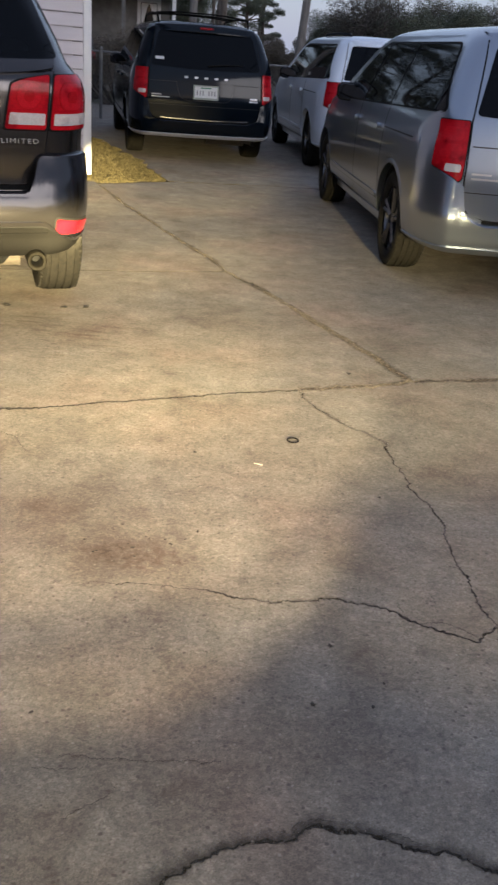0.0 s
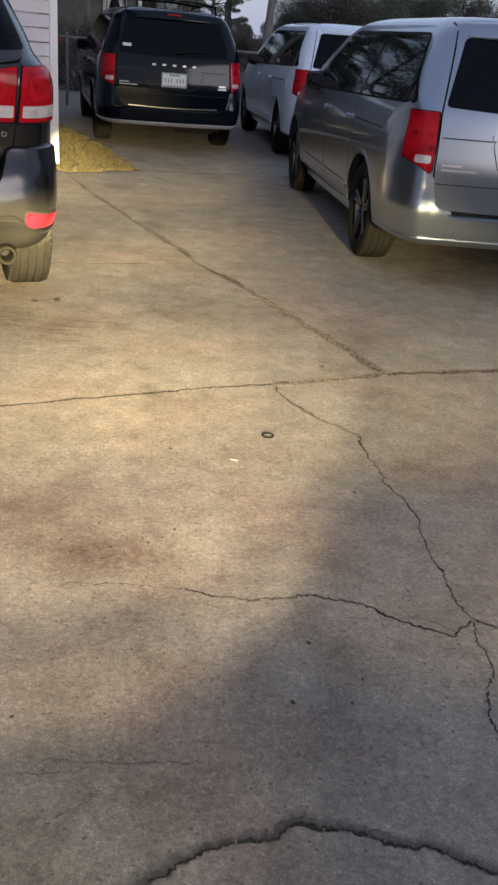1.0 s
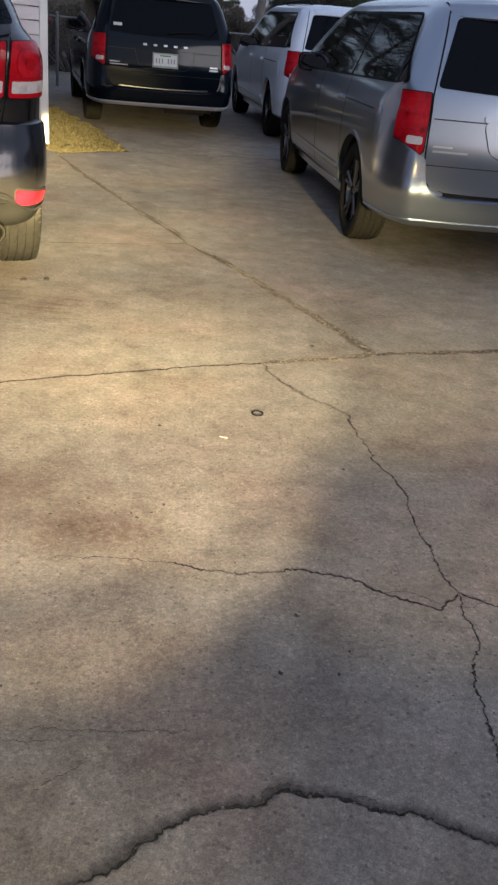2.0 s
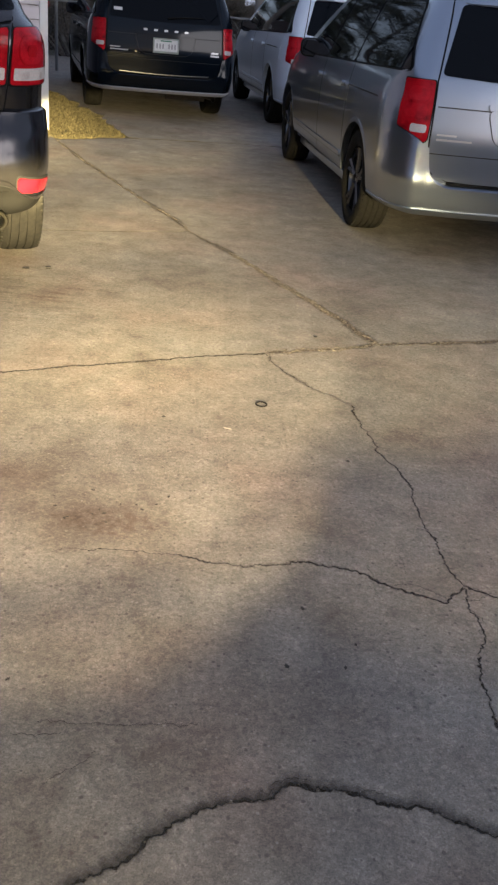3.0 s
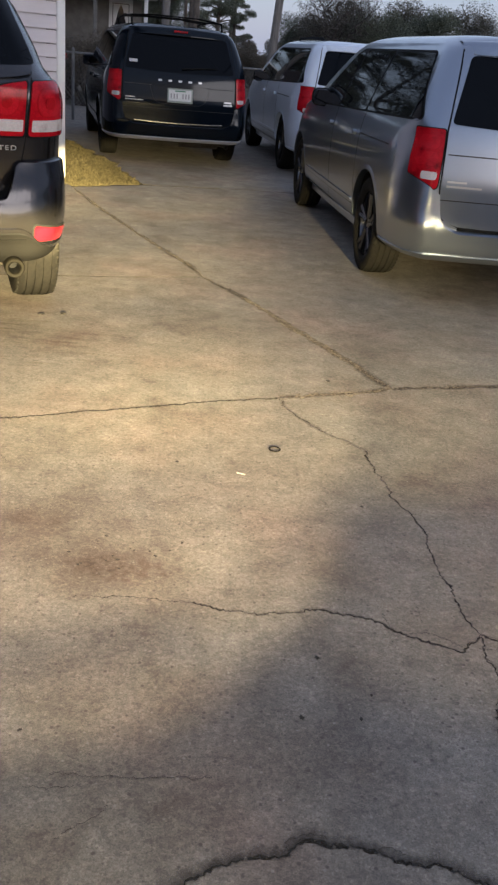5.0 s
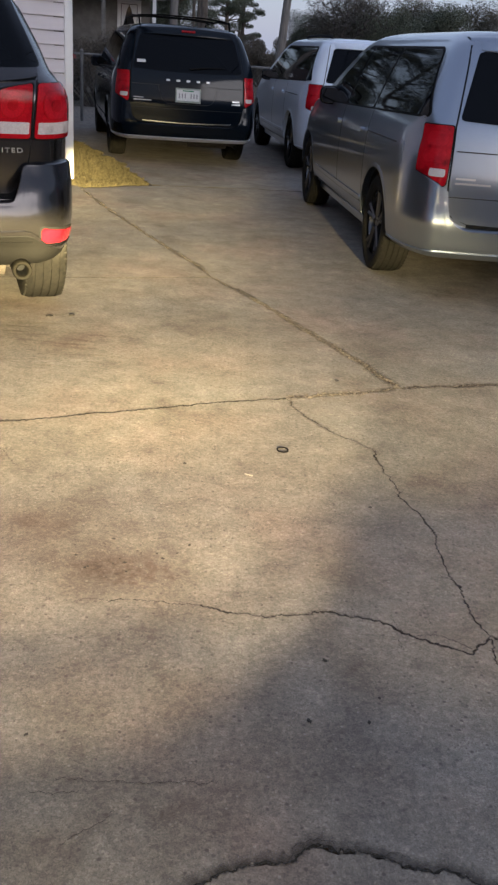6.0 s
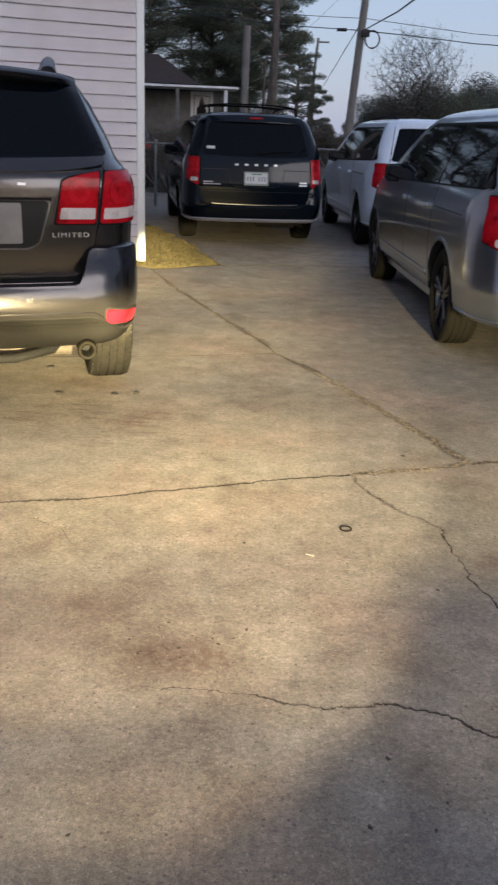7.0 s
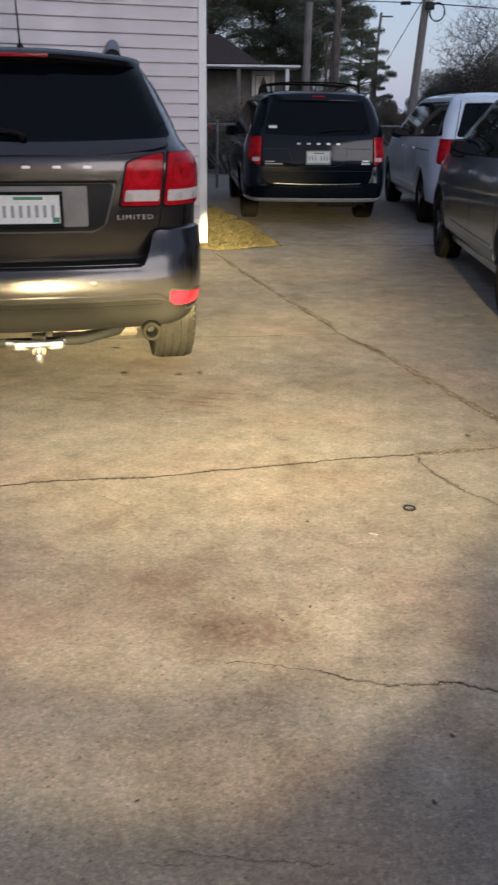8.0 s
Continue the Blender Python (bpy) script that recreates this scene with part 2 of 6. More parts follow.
    def place(x, y, wide, deep, ragged):
        """1 at a place on the driveway, falling to 0 at a ragged edge."""
        n, l, bs = nodes_of(m)
        co = n.new("ShaderNodeTexCoord")
        mp = n.new("ShaderNodeMapping")
        mp.inputs["Location"].default_value = (-x / wide, -y / deep, 0)
        mp.inputs["Scale"].default_value = (1 / wide, 1 / deep, 0)
        ln = n.new("ShaderNodeVectorMath")
        ln.operation = "LENGTH"
        l.new(co.outputs["Object"], mp.inputs["Vector"])
        l.new(mp.outputs["Vector"], ln.inputs[0])
        ad = n.new("ShaderNodeMath")
        ad.operation = "ADD"
        l.new(ln.outputs["Value"], ad.inputs[0])
        l.new(noise_tex(m, ragged, 5.0, 0.7), ad.inputs[1])
        return ramp_fac(m, ad.outputs[0], 1.45, 1.0, 1.0)

    def joined(a, b_, how):
        n, l, bs = nodes_of(m)
        q = n.new("ShaderNodeMath")
        q.operation = how
        l.new(a, q.inputs[0])
        l.new(b_, q.inputs[1])
        return q.outputs[0]
    for x, y, wide, deep in ((-0.24, 2.36, 0.22, 0.15), (-0.30, 3.05, 0.30, 0.16), (-0.22, 1.18, 0.16, 0.12)):
        worn = joined(worn, place(x, y, wide, deep, 14.0), "MAXIMUM")
    scuff = ramp_fac(m, noise_tex(m, 3.2, 5.0, 0.65, stretch=(1.0, 5.5, 1)), 0.52, 0.66, 0.75)
    col = mixed(m, col, mixed(m, col, (0.58, 0.50, 0.42), 1.0), joined(scuff, place(-0.95, 4.45, 0.75, 0.55, 3.0), "MULTIPLY"), "MIX")
    col = mixed(m, col, mixed(m, col, (0.60, 0.50, 0.50), 1.0), joined(ramp_fac(m, noise_tex(m, 26.0, 5.0, 0.7), 0.42, 0.60, 0.8), place(-0.22, 2.30, 0.20, 0.11, 9.0), "MULTIPLY"), "MIX")
    k = n.new("ShaderNodeMath")
    k.operation = "MULTIPLY"
    l.new(near_pit, k.inputs[0])
    l.new(worn, k.inputs[1])
    col = mixed(m, col, (0.11, 0.085, 0.07), k.outputs[0], "MIX")
    base(m, col)
    bump(m, mid, 0.05, 0.02)
    bump(m, blot, 0.09, 0.008)
    bump(m, fine, 0.30, 0.004)
    bump(m, grit, 0.5, 0.0015)
    return m


CONCRETE = make_concrete()
CRACKSIDE = speckled("crack_dirt", (0.014, 0.012, 0.010), (0.05, 0.042, 0.032), 50, 0.95, 0.5, 0.004)
SOIL = speckled("joint_soil", (0.035, 0.028, 0.02), (0.15, 0.12, 0.085), 60, 0.95, 0.6, 0.01, scale2=6)
EARTH = speckled("worn_grass_ground", (0.045, 0.045, 0.025), (0.13, 0.115, 0.07), 2.5, 0.95, 0.5, 0.03, scale2=0.3)
DRYGRASS = speckled("dry_grass", (0.03, 0.026, 0.014), (0.10, 0.082, 0.042), 30, 0.8, 0.1)
SIDING = speckled("vinyl_siding", (0.76, 0.70, 0.735), (0.82, 0.765, 0.79), 2.0, 0.5, 0.05, 0.002, stretch=(1, 1, 6), scale2=0.8)
TRIM = speckled("white_trim", (0.74, 0.74, 0.74), (0.80, 0.80, 0.80), 3.0, 0.45, 0.03, 0.002)
FOUNDATION = speckled("foundation", (0.16, 0.15, 0.14), (0.30, 0.28, 0.26), 20, 0.9, 0.4)
WOODPOLE = speckled("weathered_pole", (0.11, 0.10, 0.093), (0.23, 0.215, 0.20), 6, 0.85, 0.5, 0.01, stretch=(6, 6, 0.6))
BARK = speckled("pine_bark", (0.055, 0.047, 0.040), (0.15, 0.125, 0.105), 5, 0.9, 0.8, 0.03, stretch=(3, 3, 1))
BRANCH = speckled("bare_twigs", (0.035, 0.03, 0.028), (0.08, 0.068, 0.06), 8, 0.9, 0.3)
ROOFRED = speckled("brown_shingles", (0.07, 0.04, 0.03), (0.15, 0.085, 0.065), 12, 0.9, 0.5, 0.02)
HOUSEDARK = speckled("dark_clapboard", (0.11, 0.104, 0.097), (0.19, 0.182, 0.172), 4, 0.8, 0.2)
GALV = speckled("dull_galvanised", (0.10, 0.10, 0.10), (0.19, 0.19, 0.19), 9, 0.6, 0.1)
CABLE = material("cable_rubber", (0.015, 0.015, 0.017), 0.6)


def leaf_material(name, dark, light):
    m = material(name, light, 0.9, spec=0.08)
    n, l, b = nodes_of(m)
    g = n.new("ShaderNodeNewGeometry")
    base(m, ramp(m, g.outputs["Random Per Island"], [(0.0, dark), (1.0, light)]))
    b.inputs["Transmission Weight"].default_value = 0.0
    return m


NEEDLES = leaf_material("pine_needles", (0.074, 0.088, 0.070), (0.17, 0.185, 0.138))
HEDGE = leaf_material("hedge_leaves", (0.085, 0.084, 0.070), (0.135, 0.126, 0.102))
SCRUB = leaf_material("dry_scrub", (0.085, 0.076, 0.065), (0.17, 0.15, 0.125))


# ---- ground ----
def sheet(name, pts, z, mat, label, thick=0.0):
    bm = bmesh.new()
    v = [bm.verts.new((x, y, z)) for x, y in pts]
    bm.faces.new(v)
    return tagged(part(name, bm, mat, None, label, smooth=False), category=name, kind="structure")


sheet("ground", [(-900, -900), (900, -900), (900, 900), (-900, 900)], -0.03, EARTH, "worn dull grass and earth around the driveway")

rng = random.Random(5)


def jagged(pts, rough, step=0.05):
    """A broken line through points."""
    out = []
    for (x0, y0), (x1, y1) in zip(pts, pts[1:]):
        n = max(1, int(math.hypot(x1 - x0, y1 - y0) / step))
        nx, ny = -(y1 - y0), (x1 - x0)
        d = math.hypot(nx, ny)
        for i in range(n):
            k = i / n
            j = (rng.random() - 0.5) * 2 * rough if i else (rng.random() - 0.5) * rough * 0.5
            out.append((x0 + (x1 - x0) * k + nx / d * j, y0 + (y1 - y0) * k + ny / d * j))
    out.append(pts[-1])
    if step > 0.1:
        return out
    # finer breaks between, as broken stone has
    full = []
    for (x0, y0), (x1, y1) in zip(out, out[1:]):
        d = math.hypot(x1 - x0, y1 - y0)
        n = max(1, min(6, int(d / 0.007))) if max(abs(x0), abs(y0 - 3)) < 2.6 else 1
        for i in range(n):
            j = (rng.random() - 0.5) * min(0.010, d * 0.5) if i else 0.0
            full.append((x0 + (x1 - x0) * i / n - (y1 - y0) / (d or 1) * j, y0 + (y1 - y0) * i / n + (x1 - x0) / (d or 1) * j))
    return full + [pts[-1]]


# Joints and cracks: points, roughness, and the width at each end
LINES = {}


def line(name, pts, rough, widths, step=0.05):
    """widths: pairs of (share of the way, width)."""
    p = jagged(pts, rough, step)
    along = [0.0]
    for a, c in zip(p, p[1:]):
        along.append(along[-1] + math.dist(a, c))
    xs, ys = [w[0] for w in widths], [w[1] for w in widths]
    LINES[name] = [(x, y, float(np.interp(k / along[-1], xs, ys)) * (0.45 + 0.9 * abs(noise.noise(Vector((x * 11, y * 11, len(LINES)))) * 1.6)) * (0.55 + 0.9 * abs(noise.noise(Vector((x * 47, y * 47, 3)))) * 2)) for (x, y), k in zip(p, along)]


JOIN_A, JOIN_B, JOIN_C, JOIN_D, JOIN_E, FOOT = (0.935, 4.09), (-0.06, 6.14), (-1.53, 9.72), (0.345, 3.85), (0.83, 2.055), (0.74, 1.17)
line("long_a", [JOIN_A, (0.76, 4.50), (0.58, 4.87), (0.40, 5.26), (0.20, 5.70), JOIN_B], 0.012, [(0, 0.024), (1, 0.034)])
line("long_b", [JOIN_B, (-0.18, 6.50), (-0.47, 7.12), (-0.83, 7.97), (-1.08, 8.55), JOIN_C], 0.010, [(0, 0.034), (0.5, 0.034), (1, 0.03)])
line("cross_l", [(-9.0, 0.75), (-4.0, 2.32), (-1.12, 3.33), (-0.83, 3.40), (-0.56, 3.51), (-0.01, 3.73), JOIN_D], 0.008, [(0, 0.008), (0.82, 0.009), (0.86, 0.016), (0.88, 0.008), (1, 0.014)])
line("cross_m", [JOIN_D, (0.66, 3.965), JOIN_A], 0.010, [(0, 0.014), (1, 0.02)])
line("cross_r", [JOIN_A, (1.18, 4.155), (1.58, 4.26), (4.0, 5.05), (9.0, 6.8)], 0.010, [(0, 0.022), (1, 0.012)])
line("far", [JOIN_C, (-0.82, 10.30), (-0.24, 10.45), (0.35, 10.60), (0.98, 10.68), (9.0, 13.0)], 0.004, [(0, 0.05), (0.3, 0.06), (1, 0.04)], 0.12)
line("thin", [(-9.0, 3.9), (-0.99, 5.86), (-0.62, 5.95), JOIN_B], 0.003, [(0, 0.016), (1, 0.016)], 0.12)
line("diag", [JOIN_D, (0.39, 3.70), (0.46, 3.58), (0.52, 3.48), (0.61, 3.40), (0.68, 3.32), (0.69, 3.14), (0.715, 3.0), (0.725, 2.88), (0.77, 2.77), (0.79, 2.66), (0.78, 2.52),
     (0.785, 2.38), (0.80, 2.27), (0.80, 2.16), JOIN_E], 0.010, [(0, 0.009), (0.2, 0.004), (0.27, 0.001), (0.33, 0.001), (0.36, 0.009), (0.43, 0.005), (0.5, 0.0025), (0.62, 0.005), (0.7, 0.0065), (0.8, 0.0045), (1, 0.007)], 0.03)
line("diag_low", [JOIN_E, (0.81, 1.95), (0.825, 1.88), (0.82, 1.81), (0.78, 1.73), (0.765, 1.66), (0.765, 1.58), (0.75, 1.40), FOOT], 0.008, [(0, 0.007), (0.4, 0.006), (1, 0.004)], 0.03)
line("lower", [(-9.0, 0.0), (-2.0, 1.8), (-0.5, 2.13), (-0.18, 2.15), (-0.01, 2.14), (0.07, 2.11), (0.16, 2.10), (0.26, 2.11), (0.34, 2.14), (0.44, 2.12), (0.52, 2.10), (0.58, 2.05), (0.64, 2.02),
     (0.70, 1.99), (0.755, 1.97), JOIN_E], 0.008, [(0, 0.0005), (0.86, 0.0005), (0.885, 0.003), (0.93, 0.005), (0.97, 0.008), (1, 0.010)], 0.03)
line("branch", [JOIN_E, (0.87, 2.03), (0.92, 2.0), (1.3, 2.02), (3.0, 2.6), (9.0, 4.4)], 0.008, [(0, 0.008), (0.1, 0.006), (1, 0.005)], 0.04)
line("broad", [(-9.0, -0.4), (-1.2, 0.70), (-0.35, 0.95), (-0.08, 1.12), (-0.05, 1.16), (0.02, 1.21), (0.06, 1.24), (0.10, 1.25), (0.20, 1.27), (0.225, 1.295), (0.25, 1.31), (0.29, 1.30), (0.34, 1.30),
     (0.39, 1.29), (0.45, 1.26), (0.52, 1.262), (0.56, 1.24), (0.60, 1.22), (0.66, 1.19), FOOT], 0.006, [(0, 0.003), (0.7, 0.006), (0.9, 0.0085), (0.96, 0.0105), (1, 0.007)], 0.02)
line("right", [FOOT, (1.2, 1.1), (9.0, 0.6)], 0.006, [(0, 0.006), (1, 0.003)], 0.05)
EDGE = [(-2.35, 14.44), (-1.46, 12.29), (-1.10, 11.15), (-0.82, 10.36)]
SLABS = [
    ["far>", (9, 22), (-5.0, 22), *EDGE],
    ["cross_r>", (9, 13), "far<", "long_b<", "long_a<"],
    ["thin>", "long_b>", (-1.70, 10.22), (-9, 6.8)],
    ["cross_l>", "cross_m>", "long_a>", "thin<"],
    ["lower>", "diag<", "cross_l<"],
    ["diag>", "branch>", (9, 6.8), "cross_r<", "cross_m<"],
    ["broad>", "diag_low<", "lower<"],
    ["diag_low>", "right>", (9, 4.4), "branch<"],
    ["broad>", "right>", (9, -7), (-9, -7)],
]
driveway = tagged(new("driveway"), "cracked concrete driveway of large slabs", "driveway", kind="structure")


def slab(items):
    pts = []
    for it in items:
        if isinstance(it, str):
            run = LINES[it[:-1]]
            run = run if it[-1] == ">" else run[::-1]
            if it == "far>" and items is SLABS[0]:
                run = [p for p in run if p[0] > -0.80]
            pts += run if not pts or math.dist(pts[-1][:2], run[0][:2]) > 1e-4 else run[1:]
        else:
            pts.append((*it, 0.0))
    if math.dist(pts[0][:2], pts[-1][:2]) < 1e-4:
        pts.pop()
    area = sum(a[0] * b[1] - b[0] * a[1] for a, b in zip(pts, pts[1:] + pts[:1]))
    if area < 0:
        pts.reverse()
    n = len(pts)
    bm = bmesh.new()
    low, edge, top = [], [], []
    for i, (x, y, w) in enumerate(pts):
        a, b = pts[i - 1], pts[(i + 1) % n]
        dx, dy = b[0] - a[0], b[1] - a[1]
        d = math.hypot(dx, dy) or 1
        nx, ny = -dy / d, dx / d
        o = w * (0.10 + 0.42 * rng.random())
        k = o + min(0.003, w * 0.4) * (0.3 + rng.random())
        low.append(bm.verts.new((x + nx * o, y + ny * o, -0.05)))
        edge.append(bm.verts.new((x + nx * o, y + ny * o, -0.0045)))
        top.append(bm.verts.new((x + nx * k, y + ny * k, 0.0)))
    for r, s in ((low, edge), (edge, top)):
        for i in range(n):
            bm.faces.new((r[i], r[(i + 1) % n], s[(i + 1) % n], s[i])).material_index = 1
    flat, _, tris, _, _, _ = delaunay_2d_cdt([v.co.xy for v in top], [], [list(range(n))], 1, 1e-6)
    made = [bm.verts.new((q.x, q.y, 0.0)) for q in flat]
    for tri in tris:
        f = bm.faces.new([made[i] for i in tri])
        f.normal_update()
        if f.normal.z < 0:
            f.normal_flip()
    part("slab", bm, CONCRETE, driveway, smooth=False).data.materials.append(CRACKSIDE)


for items in SLABS:
    slab(items)
part("joint_fill", (lambda b: (b.faces.new([b.verts.new(p) for p in ((-9, -7, -0.012), (9, -7, -0.012), (9, 22, -0.012), (-5, 22, -0.012), (-2.35, 14.44, -0.012), (-0.82, 10.36, -0.012), (-1.7, 10.2, -0.012), (-9, 6.8, -0.012))]), b)[1])(bmesh.new()),
     SOIL, driveway, "dark soil and grit in the joints", smooth=False)


def ico():
    bm = bmesh.new()
    bmesh.ops.create_icosphere(bm, subdivisions=1, radius=1)
    out = np.array([[v.co[:] for v in f.verts] for f in bm.faces])
    bm.free()
    return out


ICO = ico()


def pebbles(name, runs, count, lo, hi, spread, mat, label, seed, z=-0.006):
    r = random.Random(seed)
    out = []
    for _ in range(count):
        run = r.choice(runs)
        i = r.randrange(len(run) - 1)
        k = r.random()
        x = run[i][0] + (run[i + 1][0] - run[i][0]) * k + r.gauss(0, spread)
        y = run[i][1] + (run[i + 1][1] - run[i][1]) * k + r.gauss(0, spread)
        s = lo + (hi - lo) * r.random() ** 3
        a, w = r.random() * 6.3, 0.7 + 0.6 * r.random()
        c, d = math.cos(a), math.sin(a)
        turn = np.array(((c * w, d * w, 0), (-d, c, 0), (0, 0, 0.55))) * s
        out.append(ICO @ turn + np.array((x, y, z + s * 0.3)))
    return tagged(raw_part(name, np.concatenate(out).reshape(-1, 3), 3, mat, None, label), category="grit", kind="stuff")


JOINTSAND = speckled("joint_sand", (0.05, 0.038, 0.028), (0.20, 0.16, 0.118), 110, 0.95, 0.9, 0.006, scale2=12)


def ribbon(name, width, z, mat, label, seed):
    """Sand and crumbled edge along a joint."""
    r = random.Random(seed)
    run = [p for p in LINES[name] if abs(p[0]) < 4]
    bm = bmesh.new()
    rows = []
    for i, (x, y, w) in enumerate(run):
        a, c = run[max(0, i - 1)], run[min(len(run) - 1, i + 1)]
        d = math.hypot(c[0] - a[0], c[1] - a[1]) or 1
        nx, ny = -(c[1] - a[1]) / d, (c[0] - a[0]) / d
        k = width * (0.55 + 0.9 * noise.noise(Vector((x * 9, y * 9, seed))))
        l, q = max(0.002, k * (0.2 + 0.6 * r.random())), max(0.002, k * (0.2 + 0.6 * r.random()))
        rows.append([bm.verts.new((x - nx * l, y - ny * l, z)), bm.verts.new((x, y, z - 0.003)), bm.verts.new((x + nx * q, y + ny * q, z))])
    grid_faces(bm, rows)
    bmesh.ops.recalc_face_normals(bm, faces=bm.faces)
    part("joint_sand", bm, mat, driveway, label, smooth=False)


for i, (nm, w) in enumerate((("long_a", 0.055), ("long_b", 0.042), ("cross_m", 0.034), ("cross_r", 0.038), ("cross_l", 0.008))):
    ribbon(nm, w, 0.0012, JOINTSAND if nm != "cross_l" else CRACKSIDE, "brown sand and crumbs along the joint", 70 + i)
JOINTGRIT = speckled("dull_joint_grit", (0.045, 0.036, 0.028), (0.19, 0.158, 0.122), 45, 0.95, 0.3)
GRIT = speckled("sandy_grit", (0.06, 0.048, 0.038), (0.28, 0.24, 0.195), 60, 0.95, 0.3)
near = lambda name: [p for p in LINES[name] if abs(p[0]) < 2.2]
pebbles("joint_grit", [near("long_a"), near("long_a"), near("long_b"), near("cross_m"), near("cross_r")], 2400, 0.0012, 0.0065, 0.014, JOINTGRIT, "sandy grit packed in the driveway joints", 3, -0.0002)
pebbles("crack_grit", [near("broad"), near("diag_low"), near("diag")], 260, 0.002, 0.006, 0.006, GRIT, "crumbs of concrete in the cracks", 4, -0.003)


def stain_material(name, dark, light, low, high, most=0.62):
    """Dirt washed out of a joint, and a crack's painted shade, thinning towards its ragged edge."""
    m = speckled(name, dark, light, 70, 0.95, 0.4, 0.003, scale2=7)
    n, l, b = nodes_of(m)
    a = n.new("ShaderNodeAttribute")
    a.attribute_name = "spread"
    ad = n.new("ShaderNodeMath")
    ad.operation = "ADD"
    l.new(a.outputs["Fac"], ad.inputs[0])
    l.new(noise_tex(m, 38.0, 6.0, 0.7), ad.inputs[1])
    l.new(ramp_fac(m, ad.outputs[0], low, high, most), b.inputs["Alpha"])
    return m


BROWNDIRT = stain_material("brown_joint_dirt", (0.05, 0.037, 0.027), (0.17, 0.135, 0.10), 0.75, 1.75)
SANDDIRT = stain_material("sandy_joint_dirt", (0.035, 0.025, 0.018), (0.14, 0.108, 0.078), 0.7, 1.45, 0.9)
DIRTSHADE = stain_material("grey_crack_dirt_shade", (0.022, 0.020, 0.019), (0.085, 0.075, 0.065), 0.65, 1.65, 0.75)


def stain(name, wide_l, wide_r, mat, seed, start=0.0, stop=1.0, z=0.0007):
    run = LINES[name]
    run = [p for p in run[int(start * len(run)):max(2, int(stop * len(run)))] if abs(p[0]) < 4]
    bm = bmesh.new()
    lay = bm.verts.layers.float.new("spread")
    rows = []
    for i, (x, y, w) in enumerate(run):
        a, c = run[max(0, i - 3)], run[min(len(run) - 1, i + 3)]
        d = math.hypot(c[0] - a[0], c[1] - a[1]) or 1
        nx, ny = -(c[1] - a[1]) / d, (c[0] - a[0]) / d
        k = 0.75 + 0.7 * noise.noise(Vector((x * 5, y * 5, seed)))
        fade = min(1.0, i / 6, (len(run) - 1 - i) / 6)
        row = []
        for o, v in ((-wide_r * k, 0.0), (-wide_r * k * 0.4, 0.55), (0.0, 1.0), (wide_l * k * 0.4, 0.55), (wide_l * k, 0.0)):
            p = bm.verts.new((x + nx * o, y + ny * o, z))
            p[lay] = v * fade
            row.append(p)
        rows.append(row)
    grid_faces(bm, rows)
    for f in bm.faces:
        f.normal_update()
        if f.normal.z < 0:
            f.normal_flip()
    part("joint_dirt_shade", bm, mat, driveway, "dirt along the joint, with painted shade at the broad crack", smooth=False)


stain("long_a", 0.060, 0.060, SANDDIRT, 81)
stain("long_b", 0.050, 0.050, SANDDIRT, 82, z=0.0009)
stain("cross_m", 0.045, 0.045, SANDDIRT, 83, z=0.0008)
stain("cross_r", 0.050, 0.050, SANDDIRT, 84, z=0.0010)
stain("cross_l", 0.025, 0.025, BROWNDIRT, 85, z=0.0011)
stain("diag", 0.026, 0.026, BROWNDIRT, 86, 0.0, 0.36, z=0.0006)
stain("diag", 0.010, 0.010, BROWNDIRT, 87, 0.33, 1.0)
stain("diag_low", 0.010, 0.010, BROWNDIRT, 88)
stain("lower", 0.020, 0.014, BROWNDIRT, 89, 0.82, 1.0)
# This dark band is dirt plus the shade of the far lip, painted on.
stain("broad", 0.060, 0.018, DIRTSHADE, 90)


# hairline cracks
def hairline(pts, seed):
    LINES["hair%d" % seed] = [(x, y, 0.001) for x, y in jagged(pts, 0.004, 0.03)]
    ribbon("hair%d" % seed, 0.0065 if seed > 5 else 0.0036, 0.0008, CRACKSIDE, "hairline crack", seed)


HAIRS = [[(-0.36, 1.42), (-0.30, 1.42), (-0.25, 1.43)], [(-0.27, 1.29), (-0.25, 1.305), (-0.23, 1.32), (-0.20, 1.345), (-0.17, 1.38)],
         [(-0.31, 1.46), (-0.2, 1.46), (-0.08, 1.46), (0.05, 1.47)], [(0.66, 2.20), (0.665, 2.15), (0.66, 2.10)], [(0.55, 2.14), (0.56, 2.08), (0.575, 2.05)],
         [(-0.95, 3.20), (-0.80, 3.10), (-0.74, 2.98)],
         [(0.205, 1.278), (0.212, 1.305), (0.235, 1.318), (0.259, 1.327), (0.292, 1.315)], [(0.225, 1.30), (0.245, 1.312), (0.26, 1.305)],
         [(0.831, 2.060), (0.862, 2.045), (0.888, 2.018), (0.862, 1.992), (0.833, 1.985), (0.806, 1.992)], [(0.806, 1.968), (0.826, 1.93), (0.834, 1.898), (0.826, 1.87), (0.812, 1.849)],
         [(0.604, 2.036), (0.645, 2.050), (0.683, 2.050), (0.72, 2.025), (0.761, 1.994)], [(0.553, 2.027), (0.556, 2.0), (0.56, 1.976)],
         [(0.39, 1.288), (0.42, 1.298), (0.455, 1.282)]]
for i, pts in enumerate(HAIRS):
    hairline(pts, i)

